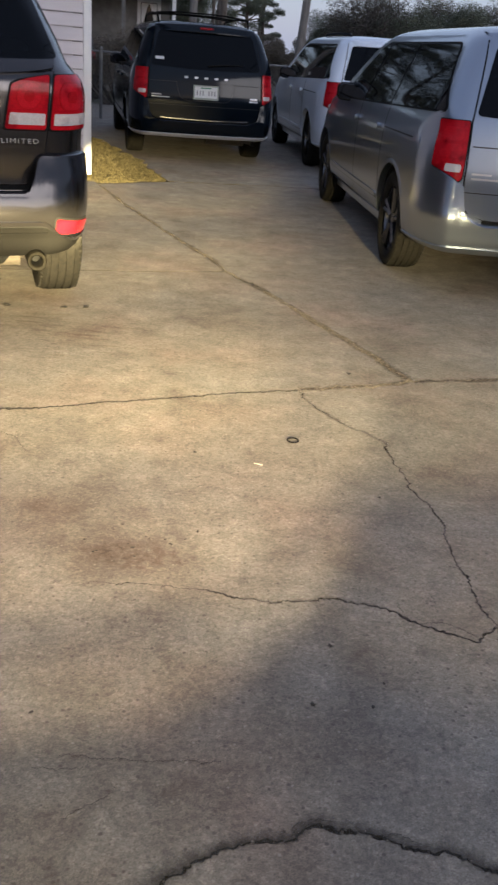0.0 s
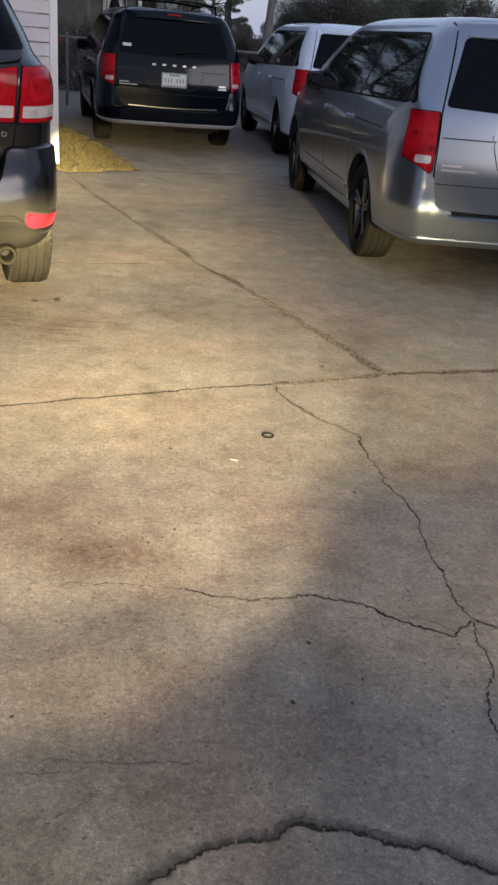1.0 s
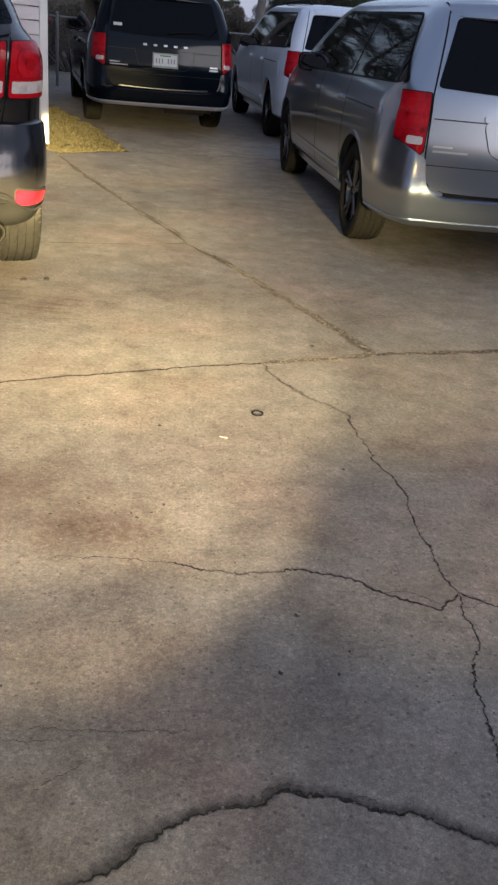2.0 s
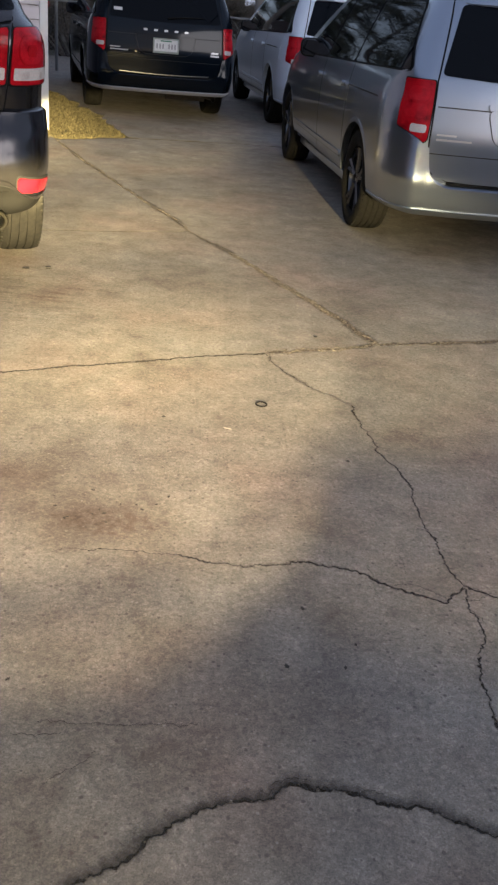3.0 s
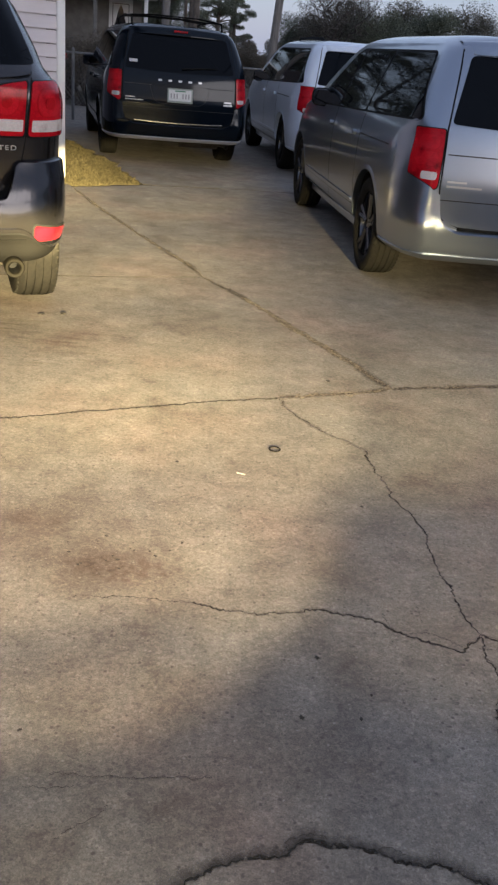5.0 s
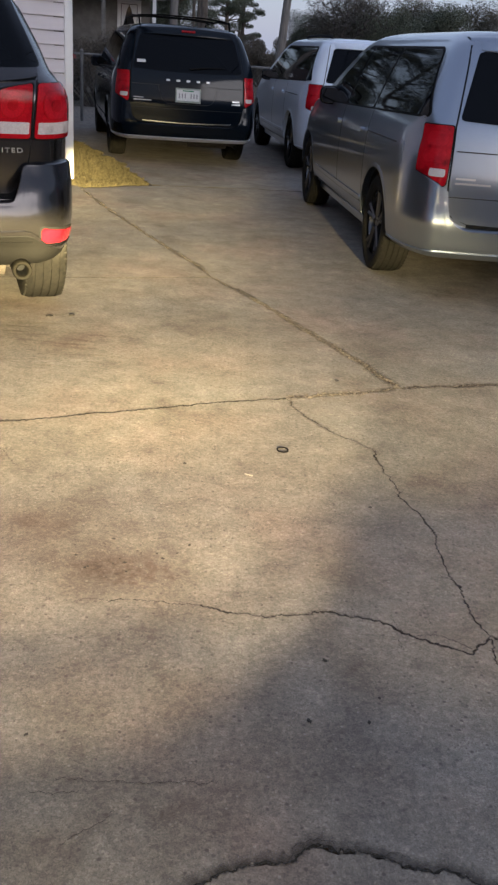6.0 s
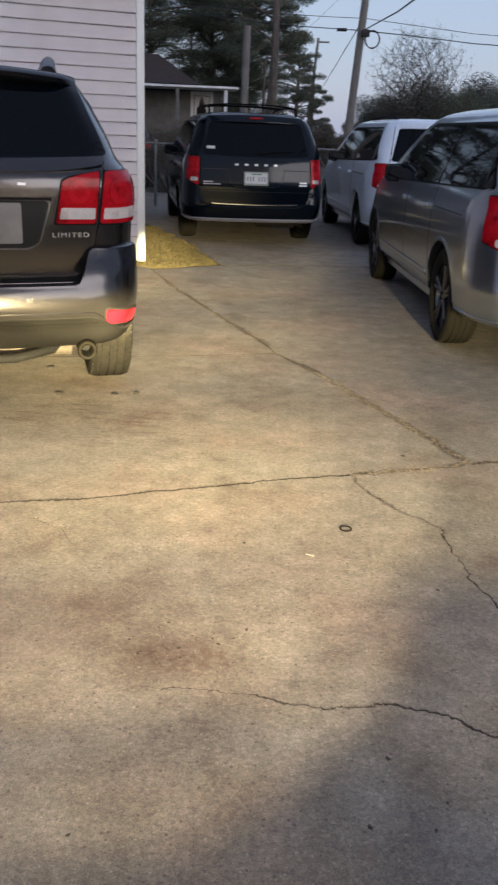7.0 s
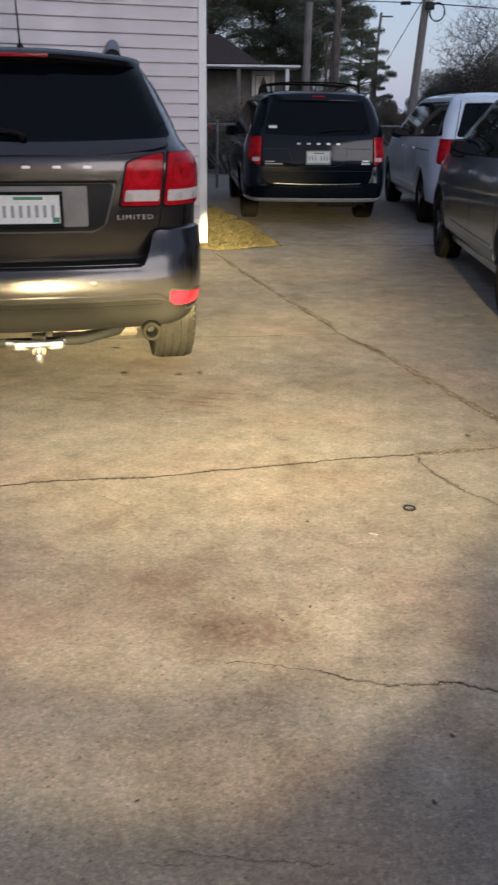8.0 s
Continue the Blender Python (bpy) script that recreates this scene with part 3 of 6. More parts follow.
# loose bits on the concrete
DARKBIT = speckled("dark_litter_and_chips", (0.02, 0.018, 0.015), (0.06, 0.05, 0.04), 40, 0.9, 0.3)
PALE = material("pale_splinter", (0.42, 0.37, 0.30), 0.8)
bm = bmesh.new()
rings = []
for i in range(40):
    a = 2 * math.pi * i / 40
    c = Vector((0.0225 * math.cos(a), 0.0225 * math.sin(a), 0.0025))
    rings.append([bm.verts.new(c + Vector((math.cos(a) * 0.0031 * math.cos(b), math.sin(a) * 0.0031 * math.cos(b), 0.0031 * math.sin(b)))) for b in (2 * math.pi * j / 8 for j in range(8))])
for i in range(40):
    for j in range(8):
        bm.faces.new((rings[i][j], rings[(i + 1) % 40][j], rings[(i + 1) % 40][(j + 1) % 8], rings[i][(j + 1) % 8]))
RUBBER = material("dry_rubber", (0.012, 0.010, 0.009), 0.9, spec=0.1)
ring = part("rubber_ring", bm, RUBBER, None, "small black rubber ring lying on the concrete")
ring.matrix_world = pose(0.294, 3.258, 0.0005)
tagged(ring, category="ring")
bm = bmesh.new()
box(bm, (-0.017, -0.0018, 0), (0.017, 0.0018, 0.003), 0.0008, 1)
stick = part("pale_splinter", bm, PALE, None, "pale thin splinter lying on the concrete")
stick.matrix_world = pose(0.149, 3.011, 0.0005, 0, 0, -20)
tagged(stick, category="splinter")


def bit(x, y, s, seed):
    r = random.Random(seed)
    bm = bmesh.new()
    for v in bmesh.ops.create_icosphere(bm, subdivisions=2, radius=1)["verts"]:
        k = 0.7 + 0.6 * noise.noise(v.co * 1.7 + Vector((seed, 0, 0)))
        v.co = Vector((v.co.x * k * s, v.co.y * k * s * 0.7, max(0, v.co.z * 0.3 * s * k + 0.15 * s)))
    ob = part("dark_bit", bm, DARKBIT, None, "dark bit on the concrete, for leaf litter and surface chips")
    ob.matrix_world = pose(x, y, 0.0006, 0, 0, r.random() * 360)
    tagged(ob, category="debris", group="leaf crumbs")


for i, (x, y, s) in enumerate([(0.619, 4.132, 0.018), (-0.10, 3.08, 0.011), (0.59, 2.80, 0.010), (0.46, 1.77, 0.008), (0.42, 1.68, 0.008), (-0.40, 1.59, 0.008), (0.333, 1.912, 0.011), (0.27, 1.675, 0.010),
                               (-0.85, 4.97, 0.030), (-0.97, 4.93, 0.026), (-1.49, 5.44, 0.03), (-1.29, 4.89, 0.03), (-0.90, 3.375, 0.018), (-0.86, 3.39, 0.016), (-0.93, 3.37, 0.013)]):
    bit(x, y, s, i)
# These small raised bits stand in for chips broken out of the surface.
r = random.Random(12)
for i in range(16):
    bit(-0.28 + r.gauss(0, 0.09), 2.36 + r.gauss(0, 0.07), 0.004 + 0.005 * r.random(), 50 + i)
pebbles("scattered_grit", [[(-1.2, 1.2), (1.2, 1.2), (1.4, 5.0), (-1.2, 4.0), (0, 2.5), (-0.8, 2.2), (0.6, 3.0)]], 260, 0.001, 0.003, 0.35, GRIT, "fine grit scattered over the concrete", 11, 0.0005)

# ---- dry grass at the house corner ----
r = random.Random(9)
bm = bmesh.new()
poly = [(-1.70, 9.83), (-1.50, 9.82), (-0.86, 10.33), (-1.12, 11.15), (-1.48, 12.29), (-2.30, 14.30), (-3.2, 13.6)]


def inside(x, y):
    c = False
    for (x0, y0), (x1, y1) in zip(poly, poly[1:] + poly[:1]):
        if (y0 > y) != (y1 > y) and x < (x1 - x0) * (y - y0) / (y1 - y0) + x0:
            c = not c
    return c


n = 0
while n < 70000:
    x, y = -3.2 + 2.5 * r.random(), 9.75 + 4.6 * r.random()
    if not inside(x + 0.10 * noise.noise(Vector((x * 5, y * 5, 4))), y + 0.10 * noise.noise(Vector((x * 5, y * 5, 9)))) or noise.noise(Vector((x * 3, y * 3, 0))) < -0.35 + 0.5 * r.random() - 0.3:
        continue
    n += 1
    h, a, lean = 0.014 + 0.034 * r.random() ** 2, r.random() * 6.3, 0.2 + 0.9 * r.random()
    dx, dy, w = math.cos(a), math.sin(a), 0.0006 + 0.0011 * r.random()
    p = [(x - dy * w, y + dx * w, 0), (x + dy * w, y - dx * w, 0), (x + dx * h * lean * 0.5 + dy * w * 0.7, y + dy * h * lean * 0.5 - dx * w * 0.7, h * 0.75), (x + dx * h * lean, y + dy * h * lean, h * 0.95)]
    v = [bm.verts.new((q[0], q[1], q[2] - 0.012)) for q in p]
    bm.faces.new((v[0], v[1], v[2]))
    bm.faces.new((v[0], v[2], v[3]))
GRASSLEAF = leaf_material("dry_grass_blades", (0.016, 0.015, 0.008), (0.145, 0.120, 0.064))
tagged(part("grass", bm, GRASSLEAF, None, "dry yellow grass beside the house corner", smooth=False), category="grass", kind="stuff")
sheet("soil_strip", [(-3.4, 9.6), (-1.60, 9.72), (-1.50, 9.80), (-0.84, 10.35), (-1.10, 11.15), (-1.46, 12.29), (-2.33, 14.4), (-6, 14.4)], -0.008, DRYGRASS, "matted dry grass and soil by the house")

# ---- house with lapped siding ----
CORNER, U, V2 = Vector((-1.725, 10.24, 0)), Vector((-0.908, -0.418, 0)).normalized(), Vector((-0.418, 0.908, 0)).normalized()
HM = Matrix(((-U.x, V2.x, 0, CORNER.x), (-U.y, V2.y, 0, CORNER.y), (0, 0, 1, 0), (0, 0, 0, 1)))  # x to the corner, y into the house
LAP = 0.136


def board_mesh(length):
    bm = bmesh.new()
    prof = [(0.022, 0.0), (-0.018, 0.0), (-0.021, 0.005), (-0.016, LAP * 0.5), (-0.008, LAP - 0.009), (0.022, LAP - 0.009), (0.022, LAP)]
    a = [bm.verts.new((0, y, z)) for y, z in prof]
    b = [bm.verts.new((-length, y, z)) for y, z in prof]
    for i in range(len(prof) - 1):
        bm.faces.new((a[i], a[i + 1], b[i + 1], b[i]))
    bmesh.ops.recalc_face_normals(bm, faces=bm.faces)
    me = bpy.data.meshes.new("siding_board")
    bm.to_mesh(me)
    bm.free()
    me.materials.append(SIDING)
    return me


WALL_H = 3.3
for name, m, length in (("wall_front", HM, 9.0), ("wall_side", HM @ Matrix.Rotation(radians(90), 4, "Z") @ Matrix.Diagonal((-1, 1, 1, 1)), 8.0)):
    bm = bmesh.new()
    box(bm, (-length, 0.026, 0.0), (-0.005, 0.16, WALL_H))
    w = part(name, bm, FOUNDATION, None, "house wall clad in pale lapped vinyl siding", smooth=False)
    w.matrix_world = m
    tagged(w, category="wall", kind="structure")
    me = board_mesh(length - 0.05)
    for i in range(int((WALL_H - 0.04) / LAP)):
        o = new("siding_board", me)
        o.parent = w
        o.location = (-0.045, -0.001, 0.03 + LAP * i)
bm = bmesh.new()
box(bm, (-0.058, -0.030, 0.02), (0.030, 0.004, WALL_H), 0.006, 2)
box(bm, (0.001, -0.028, 0.021), (0.030, 0.10, WALL_H - 0.001), 0.006, 2)
trim = part("trim", bm, TRIM, None, "white corner trim of the house")
trim.matrix_world = HM
tagged(trim, category="trim", kind="structure")
bm = bmesh.new()
v = [bm.verts.new(p) for p in ((-9.4, -0.45, WALL_H), (0.45, -0.45, WALL_H), (0.45, 8.4, WALL_H), (-9.4, 8.4, WALL_H), (-9.4, 4.0, WALL_H + 1.9), (0.45, 4.0, WALL_H + 1.9))]
for f in ((0, 1, 5, 4), (1, 2, 5), (2, 3, 4, 5), (3, 0, 4), (0, 3, 2, 1)):
    bm.faces.new([v[i] for i in f])
roof = part("roof", bm, ROOFRED, None, "low brown shingle roof of the house", smooth=False)
roof.matrix_world = HM
tagged(roof, category="roof", kind="structure")


# ---- far things: az is the bearing to the left of straight ahead ----
def far(az, dist, el=None, z=None):
    a = radians(az)
    h = z if z is not None else 1.47 + dist * math.tan(radians(el))
    return Vector((-math.sin(a) * dist, math.cos(a) * dist, h))


def blades(store, r, centre, radius, count, size, squash=0.7):
    """A clump of small leaves, three corners each."""
    g = np.random.RandomState(r.randrange(1 << 30))
    unit = lambda v: v / np.maximum(1e-6, np.linalg.norm(v, axis=1, keepdims=True))
    d = unit(g.normal(size=(count, 3)) * (1, 1, squash)) * radius * g.random_sample((count, 1)) ** 0.45 * (1, 1, squash)
    c = np.array(centre) + d
    t = unit(g.normal(size=(count, 3)) * (1, 1, 0.7))
    b = unit(np.cross(t, g.normal(size=(count, 3))))
    s = size * (0.6 + 0.8 * g.random_sample((count, 1)))
    store.append(np.stack((c + t * s, c - t * s * 0.6 + b * s * 0.4, c - t * s * 0.6 - b * s * 0.4), axis=1).reshape(-1, 3))


def pine(base, height, crown, spread, seed, clumps=34, trunk_r=0.16, label="tall pine with clumped dark needles", fine=False):
    r = random.Random(seed)
    tree = thing("pine_tree", Matrix.Translation(base), label, "tree", "pines")
    bm = bmesh.new()
    lean = Vector((r.gauss(0, 0.015), r.gauss(0, 0.015), 0))
    top = [Vector((0, 0, -0.1)), Vector((0, 0, height * 0.3)) + lean * height * 0.3, Vector((0, 0, height * 0.7)) + lean * height, Vector((0, 0, height)) + lean * height * 1.5]
    tube(bm, top, [trunk_r, trunk_r * 0.85, trunk_r * 0.5, 0.03], 8)
    cr = []
    for i in range(clumps):
        k = i / clumps
        z = height * (crown + (1 - crown) * k)
        rad = spread * (0.35 + 0.75 * math.sin(math.pi * min(1, 0.25 + 0.75 * k))) * (0.35 + 0.75 * r.random())
        a = r.random() * 6.3
        c = Vector((math.cos(a) * rad, math.sin(a) * rad, z + r.gauss(0, 0.25)))
        tube(bm, [Vector((0, 0, z - rad * 0.25)) + lean * z, c * 0.6 + Vector((0, 0, (z - 0.05) * 0.4)), c], [0.05, 0.03, 0.012], 4)
        blades(cr, r, c, spread * (0.26 + 0.22 * r.random()), 1500 if fine else 420, spread * 0.010 + 0.018 if fine else spread * 0.019 + 0.02, 0.55 if fine else 0.7)
    part("trunk", bm, BARK, tree)
    raw_part("crown", np.concatenate(cr), 3, NEEDLES, tree)


def bush(base, w, h, seed, mat, label, count=16, name="shrub", fine=1800, size=0):
    r = random.Random(seed)
    t = thing(name, Matrix.Translation(base), label, "shrub", "far shrubs")
    bm, st = [], bmesh.new()
    for _ in range(count):
        x, y = (r.random() - 0.5) * w, (r.random() - 0.5) * w * 0.5
        z = h * (0.22 + 0.62 * r.random() ** 0.8 * (1 - 0.55 * (2 * x / w) ** 2))
        blades(bm, r, Vector((x, y, z)), h * (0.12 + 0.13 * r.random()), fine, size or h * 0.005 + 0.018, 0.85)
        tube(st, [(x * 0.4, y * 0.4, -0.05), (x * 0.8, y * 0.8, z * 0.6), (x, y, z)], [0.05, 0.03, 0.01], 4)
    part("stem", st, BRANCH, t)
    raw_part("crown", np.concatenate(bm), 3, mat, t)


def bare_tree(base, fork, wide, tall, seed, count=1500):
    """A leafless crown: twigs reach out from the fork to points spread through an egg of the crown's size."""
    g = np.random.RandomState(seed)
    t = thing("bare_tree", Matrix.Translation(base), "leafless grey tree with a round crown of fine twigs", "tree")
    d = g.normal(size=(count, 3))
    d = d / np.linalg.norm(d, axis=1, keepdims=True) * g.random_sample((count, 1)) ** 0.42
    aims = d * (wide, wide, tall / 2) * (1 + 0.16 * g.normal(size=(count, 1)).clip(-1, 1)) + (0, 0, fork + tall / 2 - 0.3)
    root = np.array((0, 0, fork))
    aims = aims[np.argsort(np.linalg.norm(aims - root, axis=1))]
    nodes, above = [np.array((0, 0, -0.1)), np.array((0.03, 0, fork * 0.55)), root], [-1, 0, 1]
    for a in aims:
        arr = np.array(nodes[2:])
        away = np.linalg.norm(arr - a, axis=1) + 0.25 * np.linalg.norm(arr - root, axis=1)
        k = int(np.argmin(away)) + 2
        step = a - nodes[k]
        parts = max(1, int(np.linalg.norm(step) / 0.35))
        for q in range(parts):
            nodes.append(nodes[k] + step / parts + g.normal(size=3) * 0.03 if q < parts - 1 else a)
            above.append(k)
            k, step = len(nodes) - 1, step
    load = np.ones(len(nodes))
    for i in range(len(nodes) - 1, 0, -1):
        load[above[i]] += load[i]
    rad = np.minimum(0.14, 0.0045 * load ** 0.38)
    bm, tw = bmesh.new(), bmesh.new()
    for i in range(1, len(nodes)):
        big = rad[i] > 0.02
        tube(bm if big else tw, [Vector(nodes[above[i]]), Vector(nodes[i])], [rad[above[i]] if big else rad[i], rad[i]], 6 if big else 3, cap=False)
        if not big:
            for _ in range(2):
                tube(tw, [Vector(nodes[i]), Vector(nodes[i] + g.normal(size=3) * 0.16 + (0, 0, 0.05))], [0.005, 0.003], 3, cap=False)
    part("trunk", bm, BRANCH, t)
    part("crown", tw, BRANCH, t, smooth=False)


pine(far(0.3, 58, z=0), 6.9, 0.42, 1.35, 21, 44, fine=True)
pine(far(-0.7, 61, z=0), 5.2, 0.42, 1.15, 22, 26, fine=True)
pine(far(2.0, 30, z=0), 9.5, 0.42, 1.15, 23, 60, 0.13, fine=True)
pine(far(3.4, 36, z=0), 8.8, 0.34, 1.6, 24, 84, 0.17, fine=True)
pine(far(5.3, 38, z=0), 8.6, 0.36, 1.7, 25, 84, 0.16, fine=True)
pine(far(9.2, 36, z=0), 9.0, 0.46, 1.8, 26, 60, fine=True)
pine(far(6.6, 54, z=0), 8.4, 0.40, 1.7, 27, 50, fine=True)
for i, (az, d, h) in enumerate([(13, 38, 12), (17, 34, 13), (21, 40, 14), (25, 33, 12), (29, 38, 14), (35, 36, 12)]):
    pine(far(az, d, z=0), h, 0.35, 2.6, 40 + i, 44, 0.2)
for i in range(6):
    az = 38 + i * 5.5 + (i * 37 % 5)
    pine(far(az, 20 + (i * 13 % 9), z=0), 10 + (i * 7 % 5), 0.22, 2.9, 130 + i, 40, 0.2)
bare_tree(far(-6.95, 46, z=0), 2.2, 2.3, 4.6, 31, 1700)
for i, (az, d, w, h) in enumerate([(-3.95, 50, 1.9, 4.0), (-5.3, 55, 2.6, 4.3), (-6.5, 49, 3.2, 4.4), (-8.0, 52, 3.0, 5.2), (-9.4, 48, 2.8, 4.6), (-10.9, 51, 3.2, 5.5), (-12.6, 49, 3.0, 4.7), (-14.6, 52, 4.4, 5.4), (-18, 50, 6, 5), (-21, 50, 6, 5)]):
    bush(far(az, d, z=0), w, h, 60 + i, NEEDLES if i in (0, 4, 6) else HEDGE, "dark evergreen tree crown at the far side", 24)
for i, (az, d, w, h) in enumerate([(-2.6, 44, 3.5, 2.3), (-1.2, 46, 3.5, 2.4), (-3.9, 45, 2.5, 2.1), (0.6, 46, 4, 2.5)]):
    bush(far(az, d, z=0), w, h, 80 + i, SCRUB, "dull brown leafless scrub", 16)
for i, (az, d, w, h) in enumerate([(3.2, 40, 4, 3.6), (5.6, 44, 5, 4.4), (8.4, 46, 5, 4.6), (11.2, 44, 5, 4.6)]):
    bush(far(az, d, z=0), w, h, 90 + i, NEEDLES, "dark evergreen shrub behind the neighbouring house", 24)

for i, (az, d, w, h) in enumerate([(4.6, 23, 2.6, 1.5), (7.3, 22.5, 2.2, 1.7), (9.6, 24.8, 2.4, 1.6)]):
    bush(far(az, d, z=0), w, h, 100 + i, SCRUB, "dull brown leafless scrub beyond the fence", 12)


# ---- woods all round, behind the camera and to the sides ----
# Out of view: added to darken what the cars' glass and paint mirror.
r = random.Random(77)
bm = []
for _ in range(800):
    az = radians(62 + 270 * r.random())
    d = 21 + 9 * r.random()
    tall = 8.0 if az < radians(112) else 3.0 if az < radians(290) else 4.5
    z = 0.6 + (tall + 0.3 * tall * noise.noise(Vector((math.cos(az) * 3, math.sin(az) * 3, 0)))) * r.random() ** 0.8
    blades(bm, r, Vector((-math.sin(az) * d, math.cos(az) * d, z)), 1.3, 70, 0.24, 0.8)
tagged(raw_part("woods", np.concatenate(bm), 3, NEEDLES, None, "unseen dark evergreen woods added around the yard"), category="trees", kind="stuff")


# ---- poles and wires ----
def pole(name, low, high, r0, r1, label, mat=WOODPOLE):
    t = thing(name, Matrix(), label, "pole")
    bm = bmesh.new()
    d = (high - low) / (high.z - low.z)
    a = low - d * low.z - d * 0.1
    tube(bm, [a, low, high], [r0, r0, r1], 14)
    part("shaft", bm, mat, t)
    return t


util = pole("utility_pole", far(-3.05, 24, el=0.3), far(-3.85, 24, el=13.0), 0.105, 0.085, "leaning weathered wooden utility pole with a coil of cable")
bm = bmesh.new()
c = far(-4.08, 23.85, el=5.44)
for k in range(3):
    pts = [c + Vector((math.cos(a) * (0.168 + 0.008 * k), 0.02 * k - 0.02, math.sin(a) * (0.205 - 0.008 * k))) for a in (2 * math.pi * i / 28 for i in range(29))]
    tube(bm, pts, 0.014, 6)
part("cable_coil", bm, CABLE, util, "black coil of spare cable")
bm = bmesh.new()
box(bm, far(-3.52, 23.87, el=5.8) - Vector((0.05, 0.06, 0.10)), far(-3.52, 23.87, el=5.8) + Vector((0.16, 0.06, 0.07)), 0.02, 2)
part("cable_clamp", bm, CABLE, util)
p2 = pole("utility_pole", far(-0.55, 62, el=1.2), far(-0.84, 62, el=5.44), 0.11, 0.085, "far thin wooden utility pole with a crossarm")
bm = bmesh.new()
c = far(-0.92, 62, el=5.23)
box(bm, c - Vector((0.10, 0.05, 0.05)), c + Vector((0.65, 0.05, 0.05)), 0.01, 1)
part("crossarm", bm, WOODPOLE, p2)
pole("wooden_post", far(3.42, 21, el=1.7), far(3.37, 21, el=5.95), 0.085, 0.08, "plain round timber post", WOODPOLE)
pole("wooden_post", far(1.66, 22, el=1.7), far(1.74, 22, el=14), 0.085, 0.08, "tall plain round timber pole", BARK)
pole("wooden_post", far(2.25, 30, el=1.7), far(2.28, 30, el=4.2), 0.05, 0.045, "thin far timber post", BARK)


def wire(pts, rad, label, sag=0.0):
    bm = bmesh.new()
    out = []
    for a, b in zip(pts, pts[1:]):
        for i in range(10):
            k = i / 10
            p = a.lerp(b, k)
            p.z -= sag * 4 * k * (1 - k)
            out.append(p)
    out.append(pts[-1])
    tube(bm, out, rad, 5)
    tagged(part("overhead_wire", bm, CABLE, None, label), category="wire", group="overhead wires")


A = far(-3.45, 24, el=5.9)
wire([far(14, 32, el=6.9), far(1.56, 26, el=6.07), far(-2.24, 24.9, el=5.95), A], 0.012, "dark sagging overhead power wire")
wire([A, far(-6.7, 25, el=5.66), far(-10, 26, el=5.34), far(-22, 30, el=4.6)], 0.013, "dark sagging overhead power wire")
wire([far(14, 34, el=7.3), far(1.6, 27, el=6.66), far(-1.23, 26, el=6.59), far(-3.55, 24, el=6.55), far(-9.91, 27, el=5.86), far(-22, 31, el=5.0)], 0.008, "thin dark overhead power wire")
wire([far(-3.5, 24, el=5.9), far(-5.44, 17, el=6.93), far(-22, 6, z=3.4)], 0.014, "dark service wire running overhead")
wire([far(-3.4, 24, el=6.4), far(-1.34, 34, el=2.82)], 0.012, "slanting guy wire of the pole")
wire([far(-3.3, 58, el=8.8), far(-1.21, 60, el=6.88), far(0.4, 62, el=5.38)], 0.010, "thin far overhead power wire")
bm = bmesh.new()
c = far(-2.24, 24.87, el=5.93)
box(bm, c - Vector((0.13, 0.04, 0.045)), c + Vector((0.13, 0.04, 0.035)), 0.015, 2)
tagged(part("splice_box", bm, CABLE, None, "small dark splice box hung on the wire"), category="box")


# ---- neighbouring house with a porch ----
DIMTRIM = speckled("dull_white_trim", (0.66, 0.66, 0.66), (0.76, 0.76, 0.76), 3.0, 0.6, 0.05)
nb = thing("neighbour_house", Matrix.Translation(far(9.6, 27, z=0)) @ Matrix.Rotation(radians(7), 4, "Z"), "dim neighbouring house with white porch eave", "house")
bm = bmesh.new()
box(bm, (-4.0, 1.2, 0), (2.3, 6.5, 2.55))
part("wall", bm, HOUSEDARK, nb, smooth=False)
bm = bmesh.new()
v = [bm.verts.new(p) for p in ((-4.4, 0.9, 2.75), (1.6, 0.9, 2.75), (1.6, 7.0, 2.75), (-4.4, 7.0, 2.75), (-4.4, 4.0, 3.75), (0.3, 4.0, 3.75))]
for f in ((0, 1, 5, 4), (1, 2, 5), (2, 3, 4, 5), (3, 0, 4), (0, 3, 2, 1)):
    bm.faces.new([v[i] for i in f])
part("roof", bm, speckled("dim_brown_shingles", (0.028, 0.017, 0.014), (0.05, 0.032, 0.026), 12, 0.9, 0.5, 0.02), nb, "dull dark brown roof", smooth=False)
bm = bmesh.new()
box(bm, (-4.4, -0.3, 2.60), (2.72, 1.3, 2.665), 0.01, 1)
part("porch_roof", bm, DIMTRIM, nb, "white eave of the porch")
for x in (-2.6, 0.98, 2.36):
    bm = bmesh.new()
    box(bm, (x - 0.05, -0.22, 0), (x + 0.05, -0.12, 2.58), 0.01, 1)
    part("porch_post", bm, DIMTRIM if x > 2 else HOUSEDARK, nb)
bm = bmesh.new()
for lo, hi in (((1.36, 1.14, 1.25), (1.46, 1.2, 2.45)), ((1.94, 1.14, 1.25), (2.04, 1.2, 2.45)), ((1.36, 1.14, 2.45), (2.04, 1.2, 2.56)), ((1.36, 1.14, 1.15), (2.04, 1.2, 1.25))):
    box(bm, lo, hi, 0.005, 1)
win = part("window_frame", bm, DIMTRIM, nb)
bm = bmesh.new()
box(bm, (1.47, 1.165, 1.26), (1.93, 1.185, 2.44))
part("pane", bm, material("far_pane", (0.02, 0.02, 0.025), 0.05), win, smooth=False)
